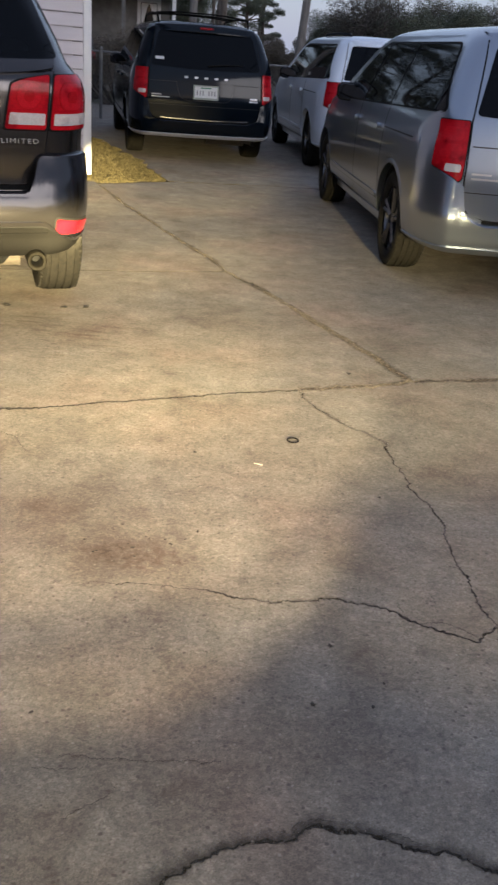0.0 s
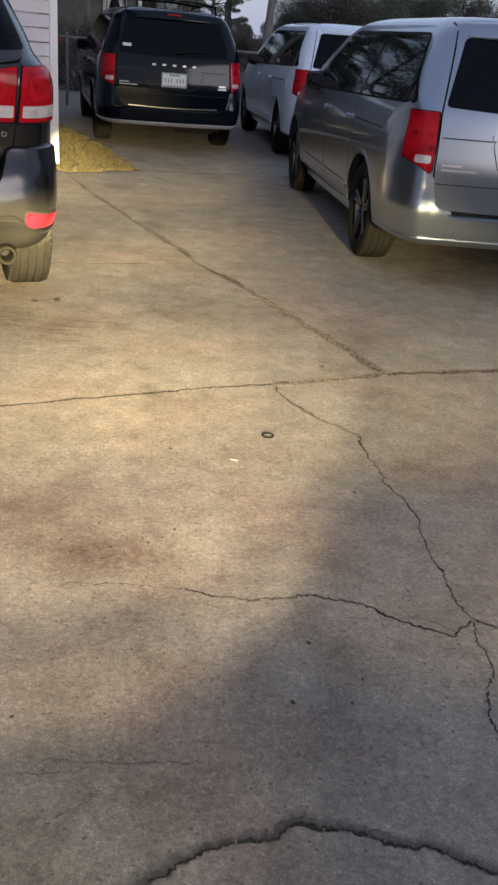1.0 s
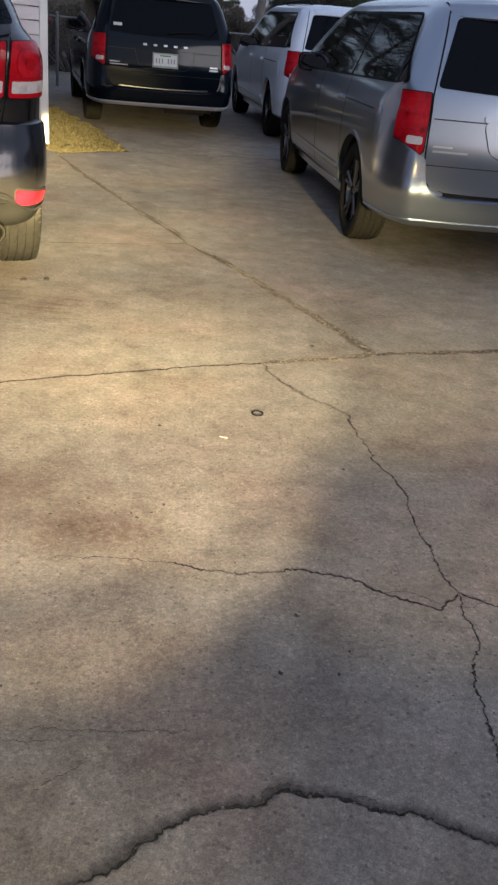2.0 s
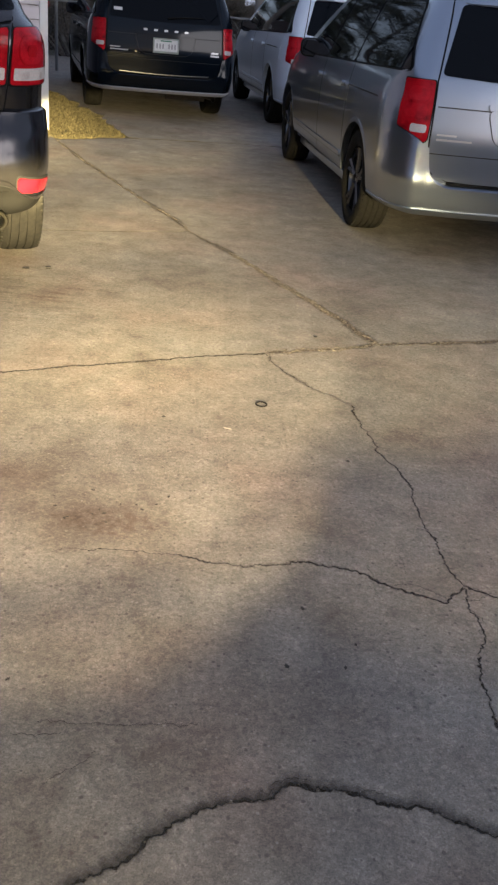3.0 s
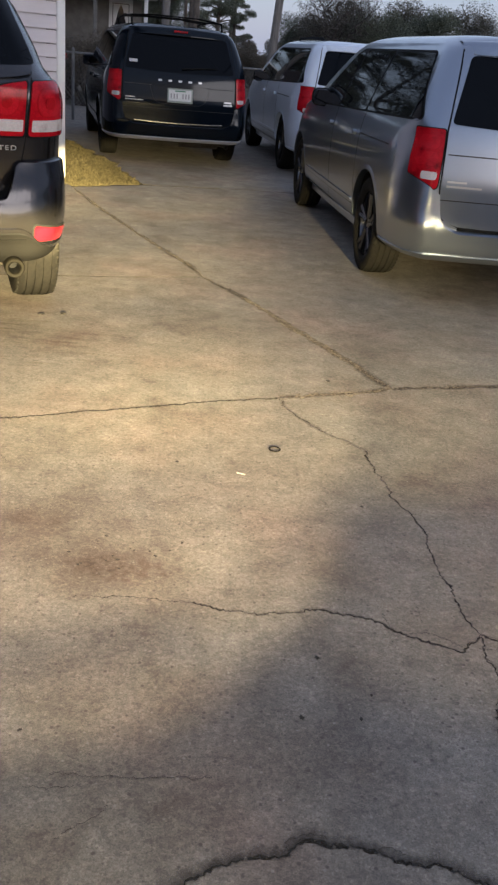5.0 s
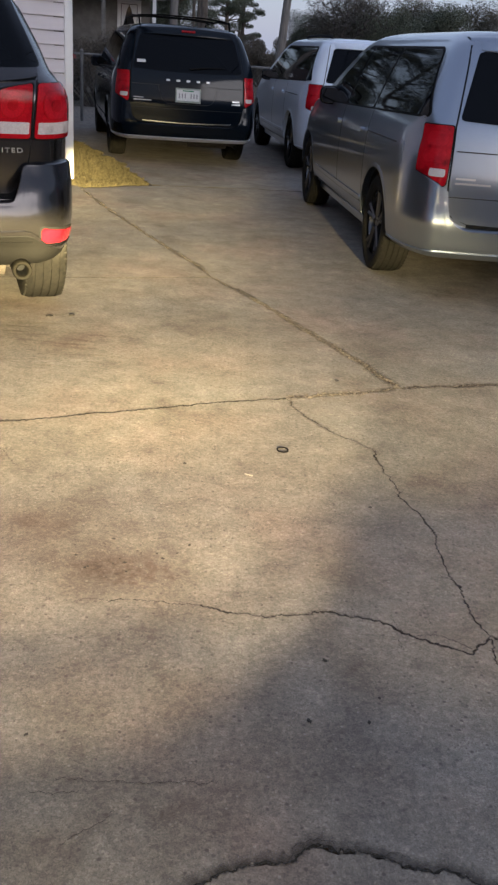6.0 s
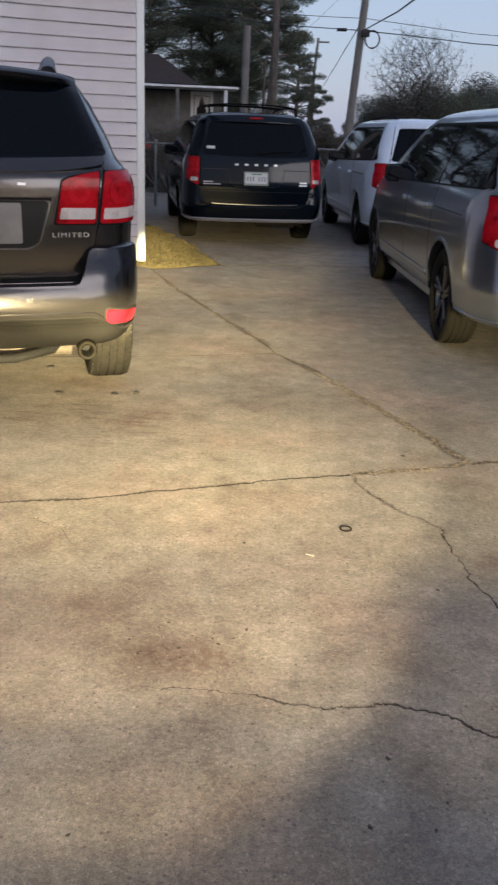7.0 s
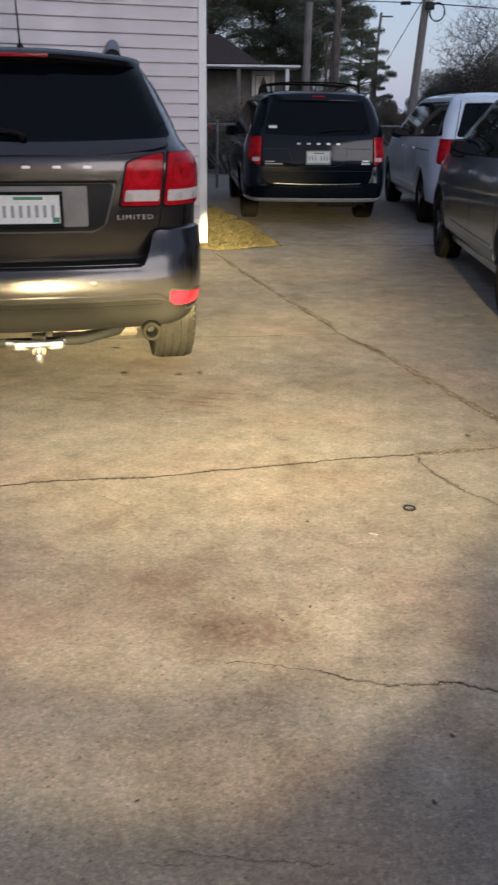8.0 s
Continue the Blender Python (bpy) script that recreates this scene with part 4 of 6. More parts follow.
for side in (-1, 1):
    bm = bmesh.new()
    pts = [(1.70, 2.43), (1.70 + side * 0.22, 2.43), (1.70 + side * 0.22, 1.75), (1.70 + side * 0.15, 1.95), (1.70 + side * 0.06, 2.30)]
    front, rear_side = [bm.verts.new((x, 1.150, z)) for x, z in pts], [bm.verts.new((x, 1.162, z)) for x, z in pts]
    bm.faces.new(front)
    bm.faces.new(rear_side[::-1])
    for i in range(5):
        bm.faces.new((front[i], rear_side[i], rear_side[(i + 1) % 5], front[(i + 1) % 5]))
    bmesh.ops.recalc_face_normals(bm, faces=bm.faces)
    part("curtain", bm, DIMTRIM, win, "pale gathered curtain", smooth=False)

# ---- chain link fence ----
fence = thing("chain_link_fence", Matrix(), "dull chain link fence with round posts", "fence")
fa, fb = Vector((-5.95, 17.61, 0)), Vector((12.95, 20.35, 0))
for i in range(7):
    p = fa.lerp(fb, i / 6)
    bm = bmesh.new()
    tube(bm, [p + Vector((0, 0, -0.05)), p + Vector((0, 0, 1.25))], 0.03, 10)
    tube(bm, [p + Vector((0, 0, 1.25)), p + Vector((0, 0, 1.29))], [0.036, 0.012], 10)
    part("post", bm, GALV, fence)
bm = bmesh.new()
tube(bm, [fa + Vector((0, 0, 1.2)), fb + Vector((0, 0, 1.2))], 0.02, 8)
part("top_rail", bm, GALV, fence)
bm = bmesh.new()
d = (fb - fa).normalized()
L = (fb - fa).length
k = 0.0
while k < L - 1.2:
    for s in (0, 1):
        a, b = fa + d * (k + (1.15 if s else 0)), fa + d * (k + (0 if s else 1.15))
        tube(bm, [a + Vector((0, 0, 0.04)), b + Vector((0, 0, 1.19))], 0.0022, 3, cap=False)
    k += 0.085
tagged(part("mesh_wire", bm, GALV, fence), kind="stuff")


# ---- cars ----
class Shell:
    """A car's skin. Rows: height, half width, rear, bow of the rear, corner width, corner length, front."""

    def __init__(self, rows, barrel=0.03, mid=1.3):
        self.z = [r[0] for r in rows]
        self.f = [smooth_curve(self.z, [r[k] for r in rows]) for k in range(1, 7)]
        self.barrel, self.mid = barrel, mid
        self.memo = {}

    def at(self, z):
        k = round(z, 5)
        if k not in self.memo:
            w, yr, bow, rc, rcl, yf = (f(z) for f in self.f)
            self.memo[k] = (w, yr, bow, rc, rcl, yf, w - rc, 1.25 * (rc + rcl) / 2 * 1.2)
        return self.memo[k]

    def ax(self, z, x):
        w, yr, bow, rc, rcl, yf, xa, arc = self.at(z)
        s, x = (1 if x >= 0 else -1), abs(x)
        return s * (x if x < xa else xa + arc * math.asin(min(1, (x - xa) / rc)) / (math.pi / 2))

    def ay(self, z, y, side):
        w, yr, bow, rc, rcl, yf, xa, arc = self.at(z)
        yc = yr + bow + rcl
        if y >= yc:
            return side * (xa + arc + y - yc)
        lo, hi = 0.0, math.pi / 2
        for _ in range(24):
            t = (lo + hi) / 2
            v = yr + bow * ((xa + rc * math.sin(t)) / w) ** 2 + rcl * (1 - math.cos(t))
            lo, hi = (t, hi) if v < y else (lo, t)
        return side * (xa + arc * lo / (math.pi / 2))

    def raw(self, a, z):
        w, yr, bow, rc, rcl, yf, xa, arc = self.at(z)
        s, a = (1 if a >= 0 else -1), abs(a)
        if a < xa:
            x, y = a, yr + bow * (a / w) ** 2
        elif a < xa + arc:
            t = (a - xa) / arc * math.pi / 2
            x = xa + rc * math.sin(t)
            y = yr + bow * (x / w) ** 2 + rcl * (1 - math.cos(t))
        else:
            x, y = w, yr + bow + rcl + a - xa - arc
        x *= 1 - self.barrel * ((y - self.mid) / 2.5) ** 2
        return Vector((s * x, y, z))

    def pt(self, a, z, off=0.0):
        p = self.raw(a, z)
        if not off:
            return p
        e = 0.006
        n = (self.raw(a + e, z) - self.raw(a - e, z)).cross(self.raw(a, z + e) - self.raw(a, z - e))
        return p + n.normalized() * off

    def loop(self, z, n_rear=13, n_corner=9, n_side=40, n_front=11):
        """Half the outline at a height, from the rear's middle to the front's."""
        w, yr, bow, rc, rcl, yf, xa, arc = self.at(z)
        aa = [xa * i / n_rear for i in range(n_rear)] + [xa + arc * i / n_corner for i in range(n_corner)]
        yc = yr + bow + rcl
        fl = min(0.75 if z < 1.0 else max(0.22, 0.75 - (z - 1.0) * 4.2), max(0.12, (yf - yc) * 0.35))
        ye = yf - fl
        aa += [xa + arc + (ye - yc) * i / n_side for i in range(n_side + 1)]
        out = [self.raw(a, z) for a in aa]
        last = out[-1]
        for i in range(1, n_front + 1):
            t = math.pi / 2 * i / n_front
            out.append(Vector((last.x * math.cos(t) ** 0.75 if i < n_front else 0.0, ye + fl * math.sin(t), z)))
        return out


def skin(shell, zs):
    bm = bmesh.new()
    rows = []
    for z in zs:
        half = shell.loop(z)
        full = half + [Vector((-p.x, p.y, p.z)) for p in half[-2:0:-1]]
        rows.append([bm.verts.new(p) for p in full])
    for r, s in zip(rows, rows[1:]):
        n = len(r)
        for j in range(n):
            bm.faces.new((r[j], r[(j + 1) % n], s[(j + 1) % n], s[j]))
    bm.faces.new(rows[0][::-1])
    bm.faces.new(rows[-1])
    bmesh.ops.recalc_face_normals(bm, faces=bm.faces)
    return bm


def lerp_keys(keys):
    xs, ys = [k[0] for k in keys], [k[1] for k in keys]
    return lambda v: float(np.interp(v, xs, ys))


def patch(shell, left, right, low, high, off=0.005, thick=0.02, cols=14, rws=10, corner=0.0, centre=None):
    """A panel on the skin. left and right give the place along the outline at a height, low and high the height across (0 to 1)."""
    bm = bmesh.new()
    low_f = low if callable(low) else (lambda h: low)
    high_f = high if callable(high) else (lambda h: high)
    top, under = [], []
    ts = [i / rws for i in range(rws + 1)]
    if corner:
        ts = sorted(set([0, 0.02, 0.06, 0.12, 0.88, 0.94, 0.98, 1] + ts[1:-1]))
    hs = [j / cols for j in range(cols + 1)]
    tall = max(1e-4, high_f(0.5) - low_f(0.5))
    for t in ts:
        r1, r2 = [], []
        for h in hs:
            z = low_f(h) + (high_f(h) - low_f(h)) * t
            a, b = left(z), right(z)
            ins = 0.0
            if corner:
                d = min(t, 1 - t) * tall
                if d < corner:
                    ins = corner - math.sqrt(max(0, corner ** 2 - (corner - d) ** 2))
            a, b = a + ins, b - ins
            q = a + (b - a) * h
            r1.append(bm.verts.new(shell.pt(q, z, off)))
            r2.append(bm.verts.new(shell.pt(q, z, off - thick)))
        top.append(r1)
        under.append(r2)
    grid_faces(bm, top)
    n = len(top) - 1
    for i in range(n):
        bm.faces.new((top[i][0], top[i + 1][0], under[i + 1][0], under[i][0]))
        bm.faces.new((top[i + 1][-1], top[i][-1], under[i][-1], under[i + 1][-1]))
    for j in range(cols):
        bm.faces.new((top[0][j + 1], top[0][j], under[0][j], under[0][j + 1]))
        bm.faces.new((top[n][j], top[n][j + 1], under[n][j + 1], under[n][j]))
    bmesh.ops.remove_doubles(bm, verts=bm.verts, dist=1e-5)
    return bm


def rear(shell, x0, x1, low, high, **k):
    f0 = x0 if callable(x0) else (lambda z: x0)
    f1 = x1 if callable(x1) else (lambda z: x1)
    return patch(shell, lambda z: shell.ax(z, f0(z)), lambda z: shell.ax(z, f1(z)), low, high, **k)


def flank(shell, side, y0, y1, low, high, **k):
    """A panel on a side, from y0 (behind) to y1 (ahead)."""
    f0 = y0 if callable(y0) else (lambda z: y0)
    f1 = y1 if callable(y1) else (lambda z: y1)
    if side > 0:
        return patch(shell, lambda z: shell.ay(z, f0(z), 1), lambda z: shell.ay(z, f1(z), 1), low, high, **k)
    lo = low if not callable(low) else (lambda h: low(1 - h))
    hi = high if not callable(high) else (lambda h: high(1 - h))
    return patch(shell, lambda z: shell.ay(z, f1(z), -1), lambda z: shell.ay(z, f0(z), -1), lo, hi, **k)


def arch_lip(shell, side, yc, zc, r0, r1, a0, a1, off):
    bm = bmesh.new()
    rows = []
    for i in range(29):
        k = radians(a0 + (a1 - a0) * i / 28)
        row = []
        for r, o in ((r0, -0.05), (r0, off), ((r0 + r1) / 2, off), (r1, off * 0.6), (r1 + 0.012, -0.006)):
            y, z = yc + r * math.cos(k), zc + r * math.sin(k)
            row.append(bm.verts.new(shell.pt(shell.ay(z, y, side), z, o)))
        rows.append(row)
    grid_faces(bm, rows)
    bmesh.ops.recalc_face_normals(bm, faces=bm.faces)
    return bm


def with_wheel_wells(bm, mat, well_mat, parent, axles, r, inner=0.60, zc=0.36):
    """The body with four wheel wells cut out."""
    body = part("body", bm, mat, parent)
    body.data.materials.append(well_mat)
    cut = bmesh.new()
    for y in axles:
        for s in (-1, 1):
            rings = lathe(cut, [(s * inner, r), (s * 1.3, r)], (0, y, zc), "x", 48)
            ends(cut, rings)
    for f in cut.faces:
        f.material_index = 1
    cutter = part("cutter", cut, mat, None, smooth=False)
    cutter.data.materials.append(well_mat)
    mod = body.modifiers.new("wells", "BOOLEAN")
    mod.operation, mod.object, mod.solver = "DIFFERENCE", cutter, "EXACT"
    hold = body.parent
    body.parent = None
    done = bpy.data.meshes.new_from_object(body.evaluated_get(bpy.context.evaluated_depsgraph_get()))
    body.modifiers.clear()
    body.data = done
    body.parent = hold
    done.polygons.foreach_set("use_smooth", [True] * len(done.polygons))
    done.set_sharp_from_angle(angle=radians(32))
    bpy.data.objects.remove(cutter)
    return body


def wheel(car, x, y, radius, width, mats, side, spokes=5):
    """Tyre with grooves and shoulder blocks, and a spoked rim, on the axle at (x, y)."""
    bm = bmesh.new()
    h, r = width / 2, radius
    prof = [(-h * 0.80, r * 0.66), (-h * 0.98, r * 0.74), (-h, r * 0.84), (-h * 0.93, r * 0.93), (-h * 0.80, r * 0.975)]
    groove = [-0.55, -0.18, 0.18, 0.55]
    for g in groove:
        prof += [((g - 0.055) * h, r * 0.997), ((g - 0.05) * h, r * 0.972), ((g + 0.05) * h, r * 0.972), ((g + 0.055) * h, r * 0.997)]
    prof += [(h * 0.80, r * 0.975), (h * 0.93, r * 0.93), (h, r * 0.84), (h * 0.98, r * 0.74), (h * 0.80, r * 0.66)]
    lathe(bm, prof, (x, y, r), "x", 56)
    for k in range(56):
        for sx in (-1, 1):
            q = []
            for ox, oa, rr in ((-0.02, -0.007, 0.95), (0.02, -0.007, 0.95), (0.02, 0.007, 0.95), (-0.02, 0.007, 0.95), (-0.02, -0.005, 0.976), (0.02, -0.005, 0.967), (0.02, 0.005, 0.967), (-0.02, 0.005, 0.976)):
                an = 2 * math.pi * (k + 0.5) / 56 + oa / r
                q.append(bm.verts.new((x + sx * (h * 0.76 + ox), y + math.cos(an) * r * rr, r + math.sin(an) * r * rr)))
            for f in ((4, 5, 6, 7), (0, 1, 5, 4), (1, 2, 6, 5), (2, 3, 7, 6), (3, 0, 4, 7)):
                bm.faces.new([q[e] for e in f])
    bmesh.ops.recalc_face_normals(bm, faces=bm.faces)
    # the rubber stands flat on the ground
    for v in bm.verts:
        if v.co.z < 0.004:
            v.co.z = 0.004
    hub = part("wheel", bmesh_ring(x, y, r), mats["rim"], car)
    part("tyre", bm, mats["tyre"], hub)
    rim = bmesh.new()
    o = side * h * 0.62
    for k in range(spokes):
        for d in (-0.16, 0.16):
            an = 2 * math.pi * k / spokes + 0.3
            tube(rim, [(x + o * 1.06, y + math.cos(an + d * 0.4) * r * 0.12, r + math.sin(an + d * 0.4) * r * 0.12),
                       (x + o * 1.1, y + math.cos(an + d * 0.7) * r * 0.38, r + math.sin(an + d * 0.7) * r * 0.38),
                       (x + o * 1.18, y + math.cos(an + d) * r * 0.64, r + math.sin(an + d) * r * 0.64)], [0.022, 0.018, 0.022], 6)
    ends(rim, lathe(rim, [(o * 0.8, r * 0.16), (o * 1.12, r * 0.15), (o * 1.18, r * 0.09)], (x, y, r), "x", 20))
    bmesh.ops.recalc_face_normals(rim, faces=rim.faces)
    part("rim", rim, mats["rim"], hub, "five-spoke alloy rim")


def bmesh_ring(x, y, r):
    bm = bmesh.new()
    lathe(bm, [(-0.085, r * 0.67), (-0.085, r * 0.63), (0.0, r * 0.56), (0.085, r * 0.63), (0.085, r * 0.67)], (x, y, r), "x", 40)
    ends(bm, lathe(bm, [(-0.03, r * 0.5), (0.02, r * 0.5)], (x, y, r), "x", 28))
    return bm


def on_skin(shell, x, z, off, w, h, depth=0.004):
    """A small slab lying on the rear skin."""
    return rear(shell, x - w / 2, x + w / 2, z - h / 2, z + h / 2, off=off, thick=depth + 0.003, cols=2, rws=1)


def plate(shell, car, x, z, off, mats, bars, tilt=4, frame_mat=None, stickers=()):
    c = shell.pt(shell.ax(z, x), z, off)
    m = Matrix.Translation(c) @ Matrix.Rotation(radians(-tilt), 4, "X")
    bm = bmesh.new()
    box(bm, (-0.152, -0.002, -0.076), (0.152, 0.002, 0.076), 0.0015, 1)
    bm.transform(m)
    p = part("licence_plate", bm, mats["plate"], car, "white licence plate with plain grey bars")
    for bx, bw, bz, bh, mat in bars:
        b = bmesh.new()
        box(b, (bx - bw / 2, -0.0035, bz - bh / 2), (bx + bw / 2, -0.002, bz + bh / 2))
        b.transform(m)
        part("plate_bar", b, mats[mat], p, smooth=False)
    if frame_mat:
        b = bmesh.new()
        for lo, hi in (((-0.166, -0.008, 0.07), (0.166, 0.004, 0.086)), ((-0.166, -0.008, -0.09), (0.166, 0.004, -0.066)),
                       ((-0.166, -0.008, -0.066), (-0.150, 0.004, 0.07)), ((0.150, -0.008, -0.066), (0.166, 0.004, 0.07))):
            box(b, lo, hi, 0.002, 1)
        b.transform(m)
        part("plate_frame", b, frame_mat, p)
    return p


def door_mirror(car, side, x, y, z, mat, glass):
    bm = bmesh.new()
    v = box(bm, (-0.092, -0.05, -0.086), (0.092, 0.085, 0.086), 0.048, 6)
    for p in v:
        k = (p.co.y + 0.05) / 0.135
        p.co.x *= 1 - 0.35 * k * k
        p.co.z *= 1 - 0.4 * k * k
        if p.co.x * side > 0:
            p.co.z *= 1 - 0.22 * (p.co.x / 0.092) ** 2
    at = Matrix.Translation((side * (x + 0.075), y, z))
    bm.transform(at)
    m = part("door_mirror", bm, mat, car)
    arm = bmesh.new()
    tube(arm, [(side * (x - 0.08), y + 0.03, z - 0.085), (side * (x + 0.03), y + 0.02, z - 0.07)], [0.045, 0.032], 12)
    part("mirror_arm", arm, mat, m)
    g = bmesh.new()
    ring = []
    for i in range(28):
        a = 2 * math.pi * i / 28
        ca, sa = math.cos(a), math.sin(a)
        ring.append((0.076 * math.copysign(abs(ca) ** 0.55, ca), 0.066 * math.copysign(abs(sa) ** 0.55, sa)))
    g.faces.new([g.verts.new((u, -0.053, w)) for u, w in ring])
    back = [g.verts.new((u * 1.03, -0.046, w * 1.03)) for u, w in ring]
    g.verts.ensure_lookup_table()
    for i in range(28):
        g.faces.new((g.verts[i], back[i], back[(i + 1) % 28], g.verts[(i + 1) % 28]))
    bmesh.ops.recalc_face_normals(g, faces=g.faces)
    g.transform(at)
    part("mirror_glass", g, glass, m)


# ---- minivans ----
VAN_ROWS = [
    (0.31, 0.87, -0.94, 0.09, 0.17, 0.42, 3.74),
    (0.335, 0.925, -0.985, 0.09, 0.17, 0.42, 3.82),
    (0.37, 0.957, -1.02, 0.09, 0.17, 0.42, 3.88),
    (0.45, 0.972, -1.035, 0.09, 0.17, 0.42, 3.93),
    (0.55, 0.984, -1.045, 0.09, 0.17, 0.42, 3.95),
    (0.60, 0.988, -1.048, 0.09, 0.17, 0.42, 3.95),
    (0.78, 0.994, -1.060, 0.085, 0.18, 0.42, 3.91),
    (0.95, 0.988, -1.040, 0.08, 0.18, 0.42, 3.78),
    (1.05, 0.975, -1.025, 0.08, 0.18, 0.42, 3.45),
    (1.12, 0.958, -1.008, 0.075, 0.165, 0.34, 2.95),
    (1.18, 0.935, -0.99, 0.07, 0.15, 0.22, 2.74),
    (1.30, 0.893, -0.95, 0.07, 0.14, 0.17, 2.50),
    (1.45, 0.835, -0.895, 0.065, 0.135, 0.16, 2.20),
    (1.57, 0.782, -0.845, 0.06, 0.13, 0.16, 1.95),
    (1.63, 0.745, -0.815, 0.06, 0.13, 0.18, 1.78),
    (1.67, 0.705, -0.785, 0.06, 0.15, 0.30, 1.60),
    (1.70, 0.63, -0.73, 0.06, 0.16, 0.30, 1.35),
    (1.718, 0.52, -0.63, 0.06, 0.16, 0.30, 1.10),
    (1.727, 0.36, -0.45, 0.06, 0.14, 0.26, 0.75),
]
VAN = Shell(VAN_ROWS)
FLARE = {0.31: 0.025, 0.335: 0.036, 0.37: 0.036, 0.45: 0.048, 0.55: 0.056, 0.60: 0.044, 0.78: 0.010}  # how far the bumper stands out
VAN_BUMPER = Shell([(r[0], r[1] + 0.25 * FLARE.get(r[0], 0.0), r[2] - FLARE.get(r[0], 0.004)) + r[3:] for r in VAN_ROWS])
VAN_Z = [0.31, 0.32, 0.335, 0.35, 0.37, 0.41, 0.46, 0.51, 0.55, 0.575, 0.60, 0.65, 0.70, 0.75, 0.80, 0.85, 0.90, 0.95, 1.0, 1.04, 1.08, 1.12,
         1.15, 1.18, 1.22, 1.26, 1.30, 1.35, 1.40, 1.45, 1.50, 1.54, 1.57, 1.60, 1.63, 1.65, 1.67, 1.685, 1.70, 1.71, 1.718, 1.724, 1.727]


def minivan(m, label, body_mat, mats, chrome_bumper=False, rails=False, low_rails=False, bars=(), mirror_mat=None, letters=False):
    car = thing("minivan", m, label, "minivan", "parked minivans")
    S = VAN
    with_wheel_wells(skin(S, VAN_Z), body_mat, mats["black"], car, (0.0, 3.078), 0.405, zc=0.365)
    # tailgate, its glass and the spoiler over it
    gate_x = lerp_keys([(0.545, 0.585), (0.552, 0.625), (0.565, 0.665), (0.585, 0.70), (0.61, 0.727), (0.65, 0.748), (0.80, 0.762), (1.14, 0.752), (1.60, 0.672), (1.68, 0.64)])
    glass_x = lerp_keys([(1.15, 0.742), (1.585, 0.625)])
    seam_l = lambda z: gate_x(z) + 0.010
    part("gate_seam", rear(S, lambda z: -seam_l(z), seam_l, lambda h: 0.545 - 0.012 * math.sin(math.pi * h), 1.66, off=0.0012, thick=0.004, cols=26, rws=26), mats["black"], car)
    gate = part("tailgate", rear(S, lambda z: -gate_x(z), gate_x, lambda h: 0.553 - 0.012 * math.sin(math.pi * h), 1.655, off=0.007, thick=0.02, cols=30, rws=30, corner=0.03), body_mat, car)
    part("rear_window", rear(S, lambda z: -glass_x(z), glass_x, lambda h: 1.178 - 0.02 * math.sin(math.pi * h), 1.585, off=0.011, thick=0.012, cols=24, rws=16, corner=0.03), mats["glass"], gate, "dark tinted rear window")
    sp = bmesh.new()
    rows = []
    for j in range(25):
        h = -1 + 2 * j / 24
        x = h * 0.655
        dip = 0.028 * h * h
        back = 0.062 * (1 - 0.45 * h ** 4)
        y0 = S.pt(S.ax(1.66, x), 1.66).y
        rows.append([sp.verts.new(p) for p in ((x, y0 + 0.16, 1.706 - dip * 1.3), (x, y0 + 0.02, 1.700 - dip), (x, y0 - back * 0.5, 1.690 - dip), (x, y0 - back * 0.8, 1.677 - dip),
                                               (x, y0 - back * 1.05, 1.650 - dip), (x, y0 - back * 1.3, 1.614 - dip * 0.6), (x, y0 - back * 1.32, 1.602 - dip * 0.3), (x, y0 - 0.045, 1.588), (x, y0 + 0.05, 1.588))])
    grid_faces(sp, rows)
    bmesh.ops.recalc_face_normals(sp, faces=sp.faces)
    spoiler = part("spoiler", sp, body_mat, gate)
    part("brake_light", rear(S, -0.09, 0.09, 1.612, 1.628, off=0.062, thick=0.02, cols=6, rws=2), mats["lamp_dark"], spoiler, "dark red high brake light")
    # crease over the plate, recess, plate and latch trim
    # The crease's shade is drawn as a dark strip on the flat skin.
    part("crease", rear(S, -0.74, 0.74, 0.994, 1.002, off=0.0085, thick=0.006, cols=20, rws=2), mats["seam_and_shade"], gate)
    rec = lerp_keys([(0.785, 0.30), (0.82, 0.345), (1.0, 0.405)])
    part("plate_recess", rear(S, lambda z: -rec(z), rec, 0.785, 1.008, off=0.0095, thick=0.01, cols=14, rws=8, corner=0.05), body_mat, gate)
    # A dark rim draws the shade round the edge of the recess.
    part("recess_shadow", rear(S, lambda z: -rec(z) - 0.007, lambda z: rec(z) + 0.007, 0.778, 1.008, off=0.0085, thick=0.01, cols=14, rws=8, corner=0.055), mats["seam_and_shade"], gate)
    part("recess_trim", rear(S, -0.41, 0.41, 1.005, 1.040, off=0.022, thick=0.03, cols=14, rws=3, corner=0.015), body_mat, gate)
    plate(S, gate, 0.0, 0.888, 0.016, mats, bars, frame_mat=mats["plate_frame"] if letters else None)
    if letters:
        for i in range(5):
            part("badge", on_skin(S, -0.27 + 0.135 * i, 1.060, 0.011, 0.048, 0.022), mats["badge"], gate, "small chrome bar of a badge")
    # nameplates as bars
    for z, w in ((0.835, 0.13), (0.806, 0.235)):
        x = -0.725 + w / 2
        part("nameplate", on_skin(S, x, z, 0.010, w, 0.012), mats["badge"], gate, "chrome nameplate drawn as a bar")
    if letters:
        for z, w in ((0.845, 0.10), (0.812, 0.12)):
            part("nameplate", on_skin(S, 0.665, z, 0.010, w, 0.02), mats["badge"], gate, "chrome nameplate drawn as a bar")
